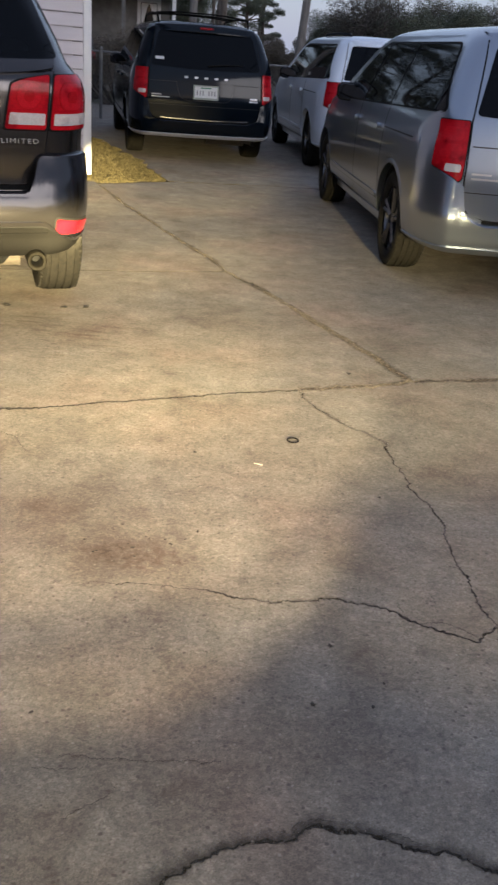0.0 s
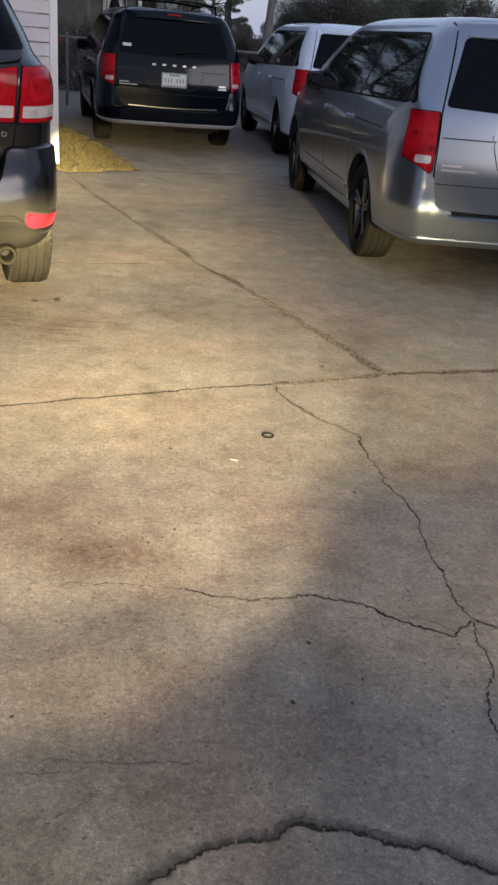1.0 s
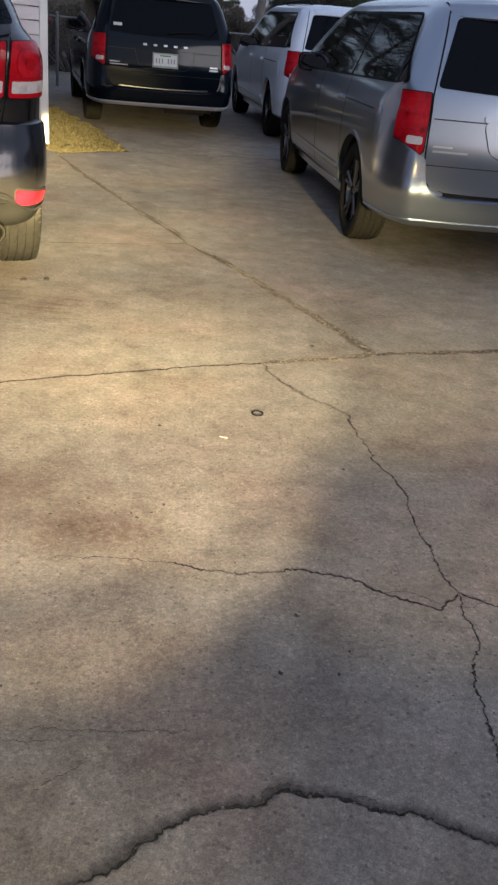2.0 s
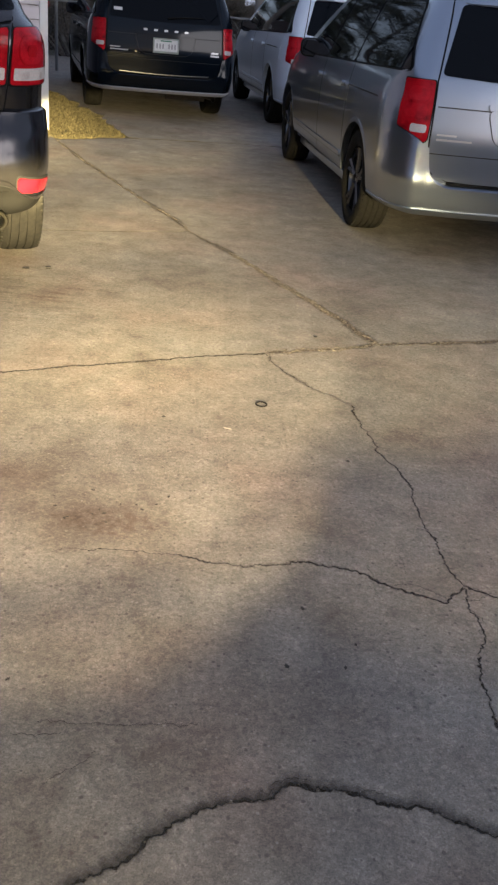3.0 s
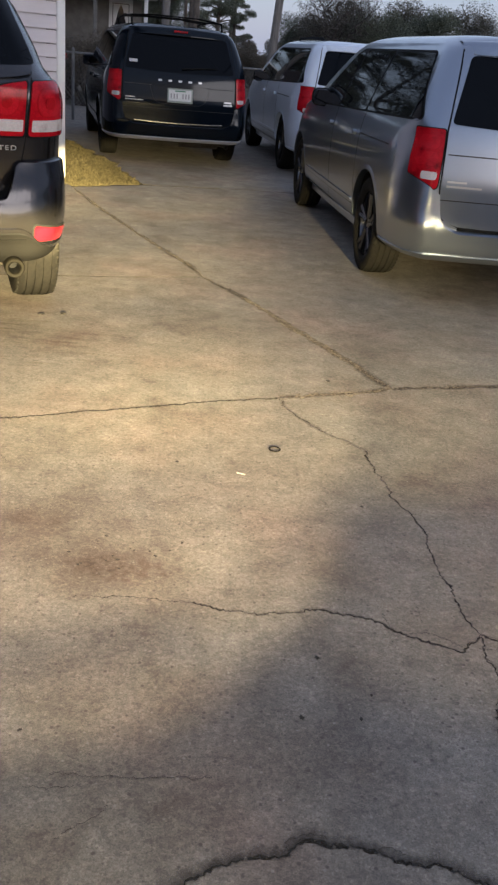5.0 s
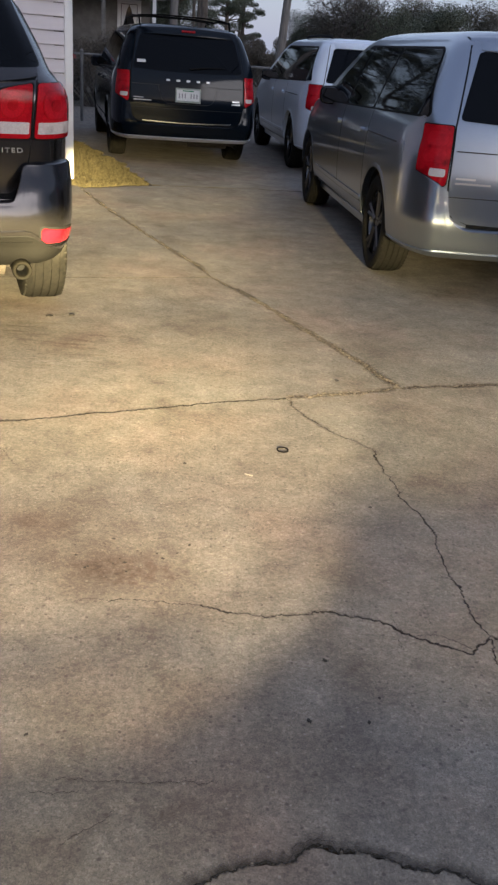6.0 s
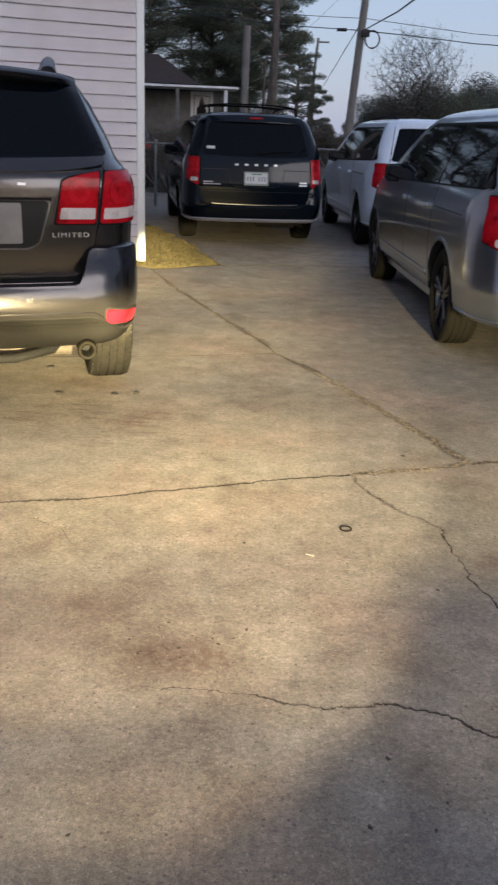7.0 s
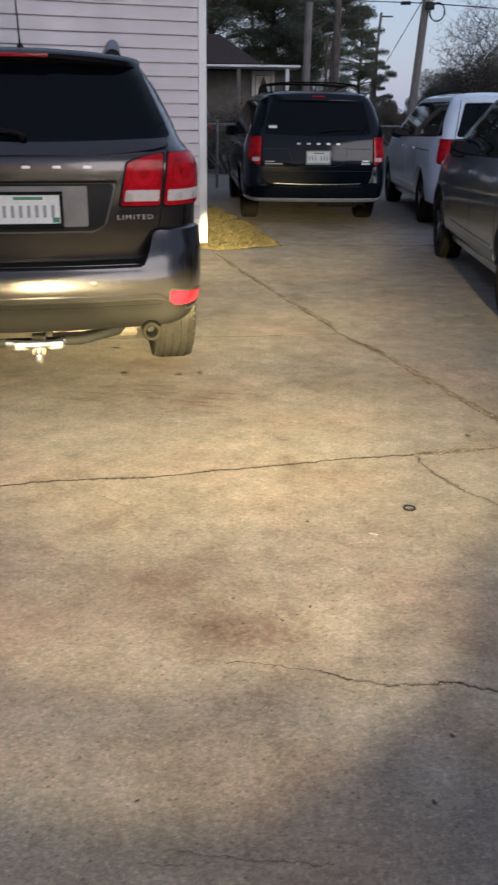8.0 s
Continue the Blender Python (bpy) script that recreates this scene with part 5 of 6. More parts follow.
        part("window_sticker", on_skin(S, -0.62, 1.265, 0.0125, 0.11, 0.035), mats["sticker"], gate, "small white sticker on the glass")
    # wiper
    w = bmesh.new()
    tube(w, [S.pt(S.ax(1.20, 0.02), 1.20, 0.03), S.pt(S.ax(1.225, 0.25), 1.225, 0.03), S.pt(S.ax(1.235, 0.50), 1.235, 0.025)], [0.012, 0.008, 0.006], 8)
    part("wiper", w, mats["black"], gate)
    # bumper: one cover that climbs to the lamps at the corners, its top shelf and lower lip
    B = VAN_BUMPER
    cover_l, cover_r = (lambda z: B.ay(z, -0.43, -1)), (lambda z: B.ay(z, -0.43, 1))
    crest = lerp_keys([(0.0, 0.512), (0.585, 0.514), (0.625, 0.524), (0.665, 0.542), (0.70, 0.568), (0.724, 0.605), (0.738, 0.66), (0.748, 0.73), (0.760, 0.765), (0.80, 0.775), (1.0, 0.842), (1.06, 0.835), (1.40, 0.68)])
    cover_top = lambda h: crest(abs(2 * h - 1) * 1.39)
    part("bumper_cover", patch(B, cover_l, cover_r, 0.335, cover_top, off=0.004, thick=0.03, cols=140, rws=24), body_mat, car)
    sh = bmesh.new()
    rows = []
    for j in range(41):
        h = 0.5 + 0.5 * (-1 + 2 * j / 40) * 0.70 / 1.39
        z = cover_top(h)
        q = cover_l(z) + (cover_r(z) - cover_l(z)) * h
        o, n = B.pt(q, z, 0.004), S.pt(q, z + 0.016, -0.008)
        rows.append([sh.verts.new(o - Vector((0, 0, 0.001))), sh.verts.new(o.lerp(n, 0.25) + Vector((0, 0, 0.005))), sh.verts.new(o.lerp(n, 0.6) + Vector((0, 0, 0.003))), sh.verts.new(n)])
    grid_faces(sh, rows)
    for f in sh.faces:
        f.normal_update()
        if f.normal.z < 0:
            f.normal_flip()
    part("bumper_shelf", sh, body_mat, car)
    part("bumper_gap", rear(S, -0.60, 0.60, 0.526, 0.548, off=0.0095, thick=0.02, cols=24, rws=2), mats["black"], car)
    part("bumper_lip", patch(B, cover_l, cover_r, 0.326, 0.366, off=0.014, thick=0.03, cols=60, rws=5, corner=0.016), mats["lip"] if chrome_bumper else body_mat, car, "bright lower lip of the bumper")
    if chrome_bumper:
        part("bumper_strip", rear(S, -0.60, 0.60, lambda h: 0.553 - 0.012 * math.sin(math.pi * h), lambda h: 0.565 - 0.012 * math.sin(math.pi * h), off=0.018, thick=0.02, cols=24, rws=2), mats["chrome"], gate, "thin chrome strip along the foot of the tailgate")
    # The fold in the gate is drawn by a dark strip for its shade.
    part("gate_step", rear(S, -0.752, 0.752, 0.716, 0.722, off=0.0085, thick=0.006, cols=20, rws=2), mats["seam_and_shade"], gate)
    # tail lamps
    inner = lerp_keys([(0.775, 0.80), (0.80, 0.785), (0.95, 0.775), (1.15, 0.768)])
    outer_y = lerp_keys([(0.77, -0.93), (0.86, -0.845), (0.95, -0.835), (1.15, -0.815)])
    for s in (-1, 1):
        def mk(z0, z1, off, i0=0.0, o0=0.0):
            lo = (lambda h: z0 + 0.075 * h) if z0 < 0.8 else (lambda h: z0)
            if s > 0:
                return patch(S, lambda z: S.ax(z, inner(z) + i0), lambda z: S.ay(z, outer_y(z) - o0, 1), lo, z1, off=off, thick=0.03, cols=14, rws=14, corner=0.012)
            return patch(S, lambda z: S.ay(z, outer_y(z) - o0, -1), lambda z: S.ax(z, -inner(z) - i0), (lambda h: lo(1 - h)), z1, off=off, thick=0.03, cols=14, rws=14, corner=0.012)
        lamp = part("tail_lamp", mk(0.776, 1.152, 0.004, -0.006, -0.006), mats["black"], car)
        part("lens", mk(0.784, 1.145, 0.012, 0.003, 0.006), mats["lamp_red"], lamp, "red tail lamp lens")
        # Flat patches of another red draw the bowls' gathered light.
        for zc in (0.965, 1.065):
            z0, z1 = zc - 0.042, zc + 0.042
            part("bulb_bowl", (patch(S, lambda z: S.ax(z, inner(z) + 0.03), lambda z: S.ay(z, outer_y(z) - 0.05, 1), z0, z1, off=0.0145, thick=0.006, cols=8, rws=6, corner=0.04) if s > 0 else
                               patch(S, lambda z: S.ay(z, outer_y(z) - 0.05, -1), lambda z: S.ax(z, -inner(z) - 0.03), z0, z1, off=0.0145, thick=0.006, cols=8, rws=6, corner=0.04)), mats["lamp_bowl"], lamp)
        rl = lambda z: inner(z) + 0.02
        part("reverse_lens", (patch(S, lambda z: S.ax(z, rl(z)), lambda z: S.ax(z, rl(z) + 0.085), 0.838, 0.886, off=0.015, thick=0.006, cols=8, rws=5, corner=0.015) if s > 0 else
                              patch(S, lambda z: S.ax(z, -rl(z) - 0.085), lambda z: S.ax(z, -rl(z)), 0.838, 0.886, off=0.015, thick=0.006, cols=8, rws=5, corner=0.015)), mats["lens_clear"], lamp, "clear reversing lens")
    # sides
    belt = lambda y: 1.095 + 0.028 * (2.4 - y) * 0.9
    for s in (-1, 1):
        def win(name, y0, y1, top, front_slope=0.0, back_slope=0.0, cols=14):
            f0 = lambda z: y0 - back_slope * (z - 1.15)
            f1 = lambda z: y1 - front_slope * (z - 1.15)
            lo = lambda h: belt(y0 + (y1 - y0) * h) + 0.012
            part(name, flank(S, s, f0, f1, lo, top, off=0.006, thick=0.012, cols=cols, rws=14, corner=0.03), mats["glass"], car, "dark tinted side window")
        part("window_trim", flank(S, s, lambda z: -0.882 + 0.70 * (z - 1.15), lambda z: 2.36 - 1.9 * (z - 1.15), lambda h: belt(-0.88 + 3.24 * h), 1.605, off=0.0025, thick=0.006, cols=40, rws=14, corner=0.06), mats["black"], car)
        win("quarter_window", -0.862, 0.42, 1.585, 0.10, -0.70, 24)
        win("sliding_door_window", 0.455, 1.36, 1.59, 0.16, 0.10)
        win("front_door_window", 1.40, 2.30, 1.575, 1.75, 0.16)
        part("sliding_door_seam", flank(S, s, 0.40, 0.409, 0.36, lambda h: belt(0.4), off=0.0012, thick=0.003, cols=1, rws=14), mats["seam_and_shade"], car)
        part("front_door_seam", flank(S, s, 1.38, 1.389, 0.33, lambda h: belt(1.38), off=0.0012, thick=0.003, cols=1, rws=14), mats["seam_and_shade"], car)
        part("door_track", flank(S, s, -0.55, 0.40, 0.985, 0.996, off=0.0016, thick=0.004, cols=12, rws=1), mats["seam_and_shade"], car)
        for y in (0.62, 1.52):
            part("door_handle", flank(S, s, y - 0.11, y + 0.11, 0.965, 1.003, off=0.035, thick=0.034, cols=8, rws=3, corner=0.012), body_mat, car)
        part("body_moulding", flank(S, s, 0.45, 2.62, 0.455, 0.490, off=0.010, thick=0.014, cols=22, rws=3, corner=0.010), body_mat, car)
        # Dark strip that draws the moulding's shadow on the side.
        part("moulding_shadow", flank(S, s, 0.45, 2.62, 0.446, 0.456, off=0.003, thick=0.006, cols=22, rws=1), mats["seam_and_shade"], car)
        part("sill", flank(S, s, 0.43, 2.66, 0.245, 0.33, off=0.008, thick=0.02, cols=20, rws=4), mats["plastic"] if chrome_bumper else body_mat, car)
        if s < 0:
            part("fuel_door", flank(S, s, -0.62, -0.45, 0.85, 1.02, off=0.0035, thick=0.01, cols=5, rws=5, corner=0.03), body_mat, car)
        for y in (0.0, 3.078):
            part("wheel_arch", arch_lip(S, s, y, 0.365, 0.400, 0.43, -8, 188, 0.004), body_mat, car)
            wheel(car, s * 0.838, y, 0.362, 0.235, mats, s)
        door_mirror(car, s, 0.93, 2.02, 1.165, mirror_mat or body_mat, mats["mirror"])
        if rails:
            r = bmesh.new()
            tube(r, [(s * 0.60, -0.55, 1.70), (s * 0.60, -0.48, 1.79), (s * 0.605, 0.4, 1.82), (s * 0.60, 1.35, 1.79), (s * 0.60, 1.42, 1.70)], 0.013, 10)
            part("roof_rail", r, mats["plastic"], car)
    if rails:
        for y in (-0.22, 0.62, 1.1):
            r = bmesh.new()
            tube(r, [(-0.60, y, 1.81), (-0.3, y, 1.835), (0.3, y, 1.835), (0.60, y, 1.81)], 0.010, 10)
            part("cross_bar", r, mats["plastic"], car)
    elif low_rails:
        for s in (-1, 1):
            r = bmesh.new()
            tube(r, [(s * 0.56, -0.48, 1.705), (s * 0.57, -0.35, 1.738), (s * 0.58, 0.3, 1.75), (s * 0.575, 1.1, 1.738), (s * 0.57, 1.2, 1.70)], [0.012, 0.016, 0.014, 0.016, 0.012], 8)
            part("roof_rail", r, mats["black"], car)
    # underside, axle and front face
    u = bmesh.new()
    box(u, (-0.62, -0.60, 0.27), (0.62, 3.5, 0.36), 0.03, 1)
    part("underbody", u, mats["black"], car)
    u = bmesh.new()
    tube(u, [(-0.74, 0.0, 0.33), (-0.5, -0.03, 0.27), (0.5, -0.03, 0.27), (0.74, 0.0, 0.33)], 0.035, 10)
    part("rear_axle", u, mats["black"], car)
    u = bmesh.new()
    lathe(u, [(-0.14, 0.02), (-0.13, 0.085), (0.40, 0.085), (0.41, 0.02)], (0.22, -0.62, 0.295), "x", 18)
    tube(u, [(0.58, -0.66, 0.29), (0.68, -0.86, 0.285), (0.68, -0.98, 0.275)], 0.028, 12, cap=False)
    bmesh.ops.recalc_face_normals(u, faces=u.faces)
    part("muffler", u, mats["steel"], car)
    return car


# ---- crossover ----
BUMPER_ROWS = [
    (0.385, 0.83, -0.92, 0.10, 0.20, 0.40, 3.62),
    (0.42, 0.862, -0.965, 0.10, 0.20, 0.40, 3.72),
    (0.50, 0.888, -1.004, 0.10, 0.20, 0.40, 3.80),
    (0.56, 0.898, -1.040, 0.10, 0.20, 0.40, 3.83),
    (0.60, 0.904, -1.046, 0.10, 0.20, 0.40, 3.84),
    (0.64, 0.907, -1.043, 0.10, 0.20, 0.40, 3.84),
    (0.67, 0.908, -1.038, 0.10, 0.20, 0.40, 3.84),
    (0.70, 0.909, -1.029, 0.10, 0.20, 0.40, 3.84),
    (0.76, 0.909, -1.016, 0.10, 0.20, 0.40, 3.83),
    (0.84, 0.906, -0.980, 0.095, 0.20, 0.40, 3.80),
    (0.90, 0.903, -0.962, 0.09, 0.20, 0.40, 3.74),
    (1.02, 0.903, -0.960, 0.085, 0.20, 0.38, 3.45),
    (1.14, 0.902, -0.957, 0.08, 0.20, 0.36, 2.75),
    (1.22, 0.890, -0.950, 0.075, 0.20, 0.34, 2.55),
    (1.25, 0.875, -0.940, 0.075, 0.20, 0.34, 2.48),
    (1.29, 0.850, -0.905, 0.07, 0.20, 0.34, 2.40),
    (1.32, 0.825, -0.875, 0.07, 0.19, 0.34, 2.33),
    (1.41, 0.785, -0.84, 0.065, 0.18, 0.34, 2.16),
    (1.545, 0.715, -0.78, 0.06, 0.17, 0.34, 1.88),
    (1.64, 0.662, -0.735, 0.06, 0.16, 0.34, 1.66),
    (1.692, 0.62, -0.705, 0.06, 0.16, 0.32, 1.46),
    (1.724, 0.555, -0.65, 0.06, 0.16, 0.30, 1.25),
    (1.740, 0.47, -0.56, 0.06, 0.15, 0.28, 1.05),
    (1.750, 0.33, -0.40, 0.06, 0.13, 0.25, 0.75),
]
BUMPER = Shell(BUMPER_ROWS)
TUCK = {0.70: 0.085, 0.76: 0.080, 0.84: 0.034, 0.90: 0.010, 0.67: 0.06}  # the gate lies inside the bumper
SUV = Shell([(r[0], r[1], r[2] + TUCK.get(r[0], 0.0)) + r[3:] for r in BUMPER_ROWS])
SUV_Z = [0.385, 0.40, 0.42, 0.46, 0.50, 0.55, 0.60, 0.65, 0.70, 0.73, 0.76, 0.80, 0.84, 0.87, 0.90, 0.96, 1.02, 1.08, 1.14, 1.18, 1.22, 1.25,
         1.28, 1.30, 1.32, 1.36, 1.41, 1.48, 1.545, 1.59, 1.64, 1.668, 1.692, 1.71, 1.724, 1.732, 1.740, 1.746, 1.750]


def crossover(m, label, body_mat, mats, bars):
    car = thing("crossover_car", m, label, "car")
    S = SUV
    with_wheel_wells(skin(S, SUV_Z), body_mat, mats["black"], car, (-0.12, 2.89), 0.42, 0.55, 0.37)
    gx = lerp_keys([(0.735, 0.575), (0.80, 0.61), (0.89, 0.652), (1.02, 0.676), (1.25, 0.706), (1.31, 0.72), (1.645, 0.575), (1.71, 0.55)])
    part("gate_seam", rear(S, lambda z: -gx(z) - 0.009, lambda z: gx(z) + 0.009, 0.712, 1.685, off=0.0012, thick=0.004, cols=26, rws=28), mats["black"], car)
    gate = part("tailgate", rear(S, lambda z: -gx(z), gx, lambda h: 0.742 - 0.004 * math.sin(math.pi * h), 1.665, off=0.009, thick=0.03, cols=30, rws=34, corner=0.02), body_mat, car)
    part("rear_window", rear(S, lambda z: -gx(z) - 0.028, lambda z: gx(z) + 0.028, lambda h: 1.300 + 0.028 * (2 * h - 1) ** 2, 1.66, off=0.014, thick=0.012, cols=26, rws=18, corner=0.03), mats["glass"], gate, "dark tinted rear window")
    ledge = rear(S, lambda z: -gx(z) + 0.004, lambda z: gx(z) - 0.004, lambda h: 1.245 + 0.035 * (2 * h - 1) ** 4, lambda h: 1.295 + 0.026 * (2 * h - 1) ** 2, off=0.022, thick=0.04, cols=26, rws=6)
    part("window_ledge", ledge, body_mat, gate)
    # roof spoiler with its high brake light
    sp = bmesh.new()
    rows = []
    for j in range(25):
        h = -1 + 2 * j / 24
        x = h * 0.60
        dip = 0.035 * h * h
        back = 0.10 * (1 - 0.35 * h ** 4)
        y0 = S.pt(S.ax(1.685, x), 1.685).y
        rows.append([sp.verts.new(p) for p in ((x, y0 + 0.16, 1.750 - dip), (x, y0 + 0.0, 1.742 - dip), (x, y0 - back * 0.75, 1.727 - dip), (x, y0 - back, 1.714 - dip),
                                               (x, y0 - back * 0.97, 1.694 - dip), (x, y0 - 0.02, 1.677 - dip), (x, y0 + 0.05, 1.665 - dip))])
    grid_faces(sp, rows)
    bmesh.ops.recalc_face_normals(sp, faces=sp.faces)
    # All black: the shade on its rear face is put into the colour.
    spoiler = part("spoiler", sp, mats["shaded_black"], gate)
    b = bmesh.new()
    y0 = S.pt(0.0, 1.685).y
    box(b, (-0.14, y0 - 0.112, 1.694), (0.14, y0 - 0.06, 1.712), 0.004, 2)
    part("brake_light", b, mats["lamp_dark"], spoiler, "dark red high brake light")
    b = bmesh.new()
    tube(b, [(0.0, -0.30, 1.74), (0.0, -0.315, 1.78)], [0.03, 0.012], 12)
    tube(b, [(0.0, -0.315, 1.78), (-0.005, -0.44, 2.02)], [0.005, 0.003], 6)
    part("antenna", b, mats["black"], car)
    # plate pocket
    rec = lerp_keys([(0.89, 0.335), (0.92, 0.375), (1.12, 0.435)])
    part("recess_rim", rear(S, lambda z: -rec(z) - 0.008, lambda z: rec(z) + 0.008, 0.883, 1.127, off=0.0125, thick=0.01, cols=16, rws=10, corner=0.03), mats["satin_dark"], gate)
    part("plate_recess", rear(S, lambda z: -rec(z), rec, 0.892, 1.119, off=0.0145, thick=0.01, cols=16, rws=10, corner=0.03), mats["recess"], gate)
    part("handle_strip", rear(S, -0.44, 0.44, 1.122, 1.134, off=0.035, thick=0.03, cols=16, rws=3), mats["black"], gate)
    part("plate_panel", rear(S, -0.292, 0.292, 0.915, 1.108, off=0.021, thick=0.012, cols=10, rws=6, corner=0.008), mats["grey_panel"], gate, "plain grey panel behind the plate")
    p = plate(S, gate, 0.0, 1.0, 0.030, mats, bars, 2, mats["black"])
    b = bmesh.new()
    c = S.pt(0.0, 0.948, 0.034)
    box(b, (0.112, c.y - 0.0045, 0.938), (0.145, c.y - 0.0035, 0.962))
    part("registration_sticker", b, mats["green"], p, "small green registration sticker", smooth=False)
    for i in range(5):
        part("badge", on_skin(S, -0.30 + 0.15 * i, 1.196, 0.013, 0.04, 0.012), mats["badge"], gate, "small chrome bar of a badge")
    for s, x, w in ((1, 0.535, 0.185), (-1, -0.535, 0.19)):
        lx = x - w / 2
        if s > 0:
            letter(S, gate, "LIMITED", lx, 0.955, 0.014, w, 0.022, mats["badge"])
        else:
            part("nameplate", on_skin(S, x, 0.955, 0.013, w, 0.02), mats["badge"], gate, "chrome nameplate drawn as a bar")
    # wiper
    w = bmesh.new()
    tube(w, [S.pt(0.0, 1.31, 0.03), S.pt(-0.02, 1.33, 0.045), S.pt(-0.25, 1.38, 0.03), S.pt(-0.46, 1.43, 0.022)], [0.022, 0.014, 0.009, 0.006], 8)
    part("wiper", w, mats["black"], gate)
    # lamps: one half on the gate, the other on the body
    for s in (-1, 1):
        def side(lo, hi, z0, z1, off, corner=0.012, cols=10, rws=8):
            lo_f = lo if callable(lo) else (lambda z: lo)
            hi_f = hi if callable(hi) else (lambda z: hi)
            zf = z1 if callable(z1) else (lambda h: z1)
            z0f = z0 if callable(z0) else (lambda h: z0)
            if s > 0:
                return patch(S, lambda z: S.ax(z, lo_f(z)), lambda z: S.ax(z, hi_f(z)), z0f, zf, off=off, thick=0.03, cols=cols, rws=rws, corner=corner)
            return patch(S, lambda z: S.ax(z, -hi_f(z)), lambda z: S.ax(z, -lo_f(z)), lambda h: z0f(1 - h), lambda h: zf(1 - h), off=off, thick=0.03, cols=cols, rws=rws, corner=corner)
        in0 = lerp_keys([(1.0, 0.455), (1.22, 0.500)])
        in1 = lerp_keys([(1.0, 0.664), (1.26, 0.690)])
        out0 = lerp_keys([(1.0, 0.684), (1.26, 0.712)])
        out1 = lerp_keys([(1.0, 0.876), (1.08, 0.887), (1.16, 0.890), (1.21, 0.880), (1.26, 0.845)])
        for who, l0, l1, top in ((gate, in0, in1, lambda h: 1.216 + 0.036 * h ** 0.7), (car, out0, out1, lambda h: 1.254 + 0.004 * h)):
            lamp = part("tail_lamp", side(lambda z: l0(z) - 0.006, lambda z: l1(z) + 0.006, 1.003, lambda h: top(h) + 0.006, 0.016 if who is gate else 0.010), mats["black"], who)
            o = 0.022 if who is gate else 0.018
            part("lens", side(lambda z: l0(z) + 0.002, lambda z: l1(z) - 0.002, 1.011, top, o), mats["lamp_red"], lamp, "red tail lamp lens")
            part("clear_band", side(lambda z: l0(z) + 0.016, lambda z: l1(z) - 0.010, 1.032, 1.086, o + 0.003, 0.006), mats["lens_clear"], lamp, "clear band of the lamp")
            mid = lambda z: (l0(z) + l1(z)) / 2
            # Rings of deeper and brighter red draw the bowl's light and dark.
            for rr, mt in ((0.064, "lamp_edge"), (0.058, "lamp_bowl"), (0.026, "lamp_edge")):
                part("bulb_bowl", side(lambda z: mid(z) - rr, lambda z: mid(z) + rr, 1.163 - rr, 1.163 + rr, o + 0.003 + (0.062 - rr) * 0.06, rr * 0.98), mats[mt], lamp)
    # bumper: one cover that rises at the corners, with reflectors
    def cover_top(h):
        k = abs(2 * h - 1)
        return 0.706 + 0.176 * min(1, max(0, (k - 0.50) / 0.085)) ** 1.3 - 0.02 * max(0, (k - 0.86) / 0.14) ** 3
    part("bumper_cover", patch(BUMPER, lambda z: BUMPER.ay(z, -0.56, -1), lambda z: BUMPER.ay(z, -0.56, 1), 0.44, cover_top, off=0.020, thick=0.04, cols=90, rws=22, corner=0.02), body_mat, car)
    shelf = bmesh.new()
    rows = []
    for j in range(61):
        h = 0.03 + 0.94 * j / 60
        z = cover_top(h)
        a, c = BUMPER.ay(z, -0.56, -1), BUMPER.ay(z, -0.56, 1)
        q = a + (c - a) * h
        o, i = BUMPER.pt(q, z, 0.018), S.pt(q, z + 0.004, -0.004)
        rows.append([shelf.verts.new(o - Vector((0, 0, 0.004))), shelf.verts.new(o.lerp(i, 0.35) + Vector((0, 0, 0.005))), shelf.verts.new(o.lerp(i, 0.8) + Vector((0, 0, 0.003))), shelf.verts.new(i)])
    grid_faces(shelf, rows)
    for f in shelf.faces:
        f.normal_update()
        if f.normal.z < 0:
            f.normal_flip()
    part("bumper_shelf", shelf, body_mat, car)
    for s in (-1, 1):
        def lens_at(grow, off, name, mat, parent, lab):
            lo, hi = (0.700 - grow, 0.872 + grow) if s > 0 else (-0.872 - grow, -0.700 + grow)
            dip = lambda h: -0.026 * (h if s > 0 else 1 - h)
            return part(name, rear(BUMPER, lo, hi, lambda h: 0.524 - grow + 1.4 * dip(h), lambda h: 0.590 + grow + 1.2 * dip(h), off=off, thick=0.02, cols=10, rws=6, corner=0.020 + 0.5 * grow), mat, parent, lab)
        seat = lens_at(0.009, 0.0235, "reflector", mats["black"], car, "red reflector in the bumper")
        lens_at(0.0, 0.030, "lens", mats["lamp_bright"], seat, "red reflector lens")

    def cover_edge(d):
        def f(h):
            u = min(1, max(0, (abs(2 * h - 1) - 0.60) / 0.16))
            return 0.462 + d + 0.098 * (1 - u * u * (3 - 2 * u))
        return f
    part("bumper_strip", rear(BUMPER, -0.885, 0.885, cover_edge(0.002), cover_edge(0.020), off=0.033, thick=0.03, cols=64, rws=3), body_mat, car, "rolled lower edge of the painted bumper")
    part("strip_gap", rear(BUMPER, -0.885, 0.885, cover_edge(-0.008), cover_edge(0.003), off=0.0215, thick=0.02, cols=64, rws=2), mats["black"], car)
    part("valance", rear(BUMPER, -0.885, 0.885, lambda h: 0.402 + 0.012 * abs(2 * h - 1) ** 3, cover_edge(-0.007), off=0.025, thick=0.03, cols=64, rws=8), mats["plastic"], car, "dark grey plastic bumper valance")
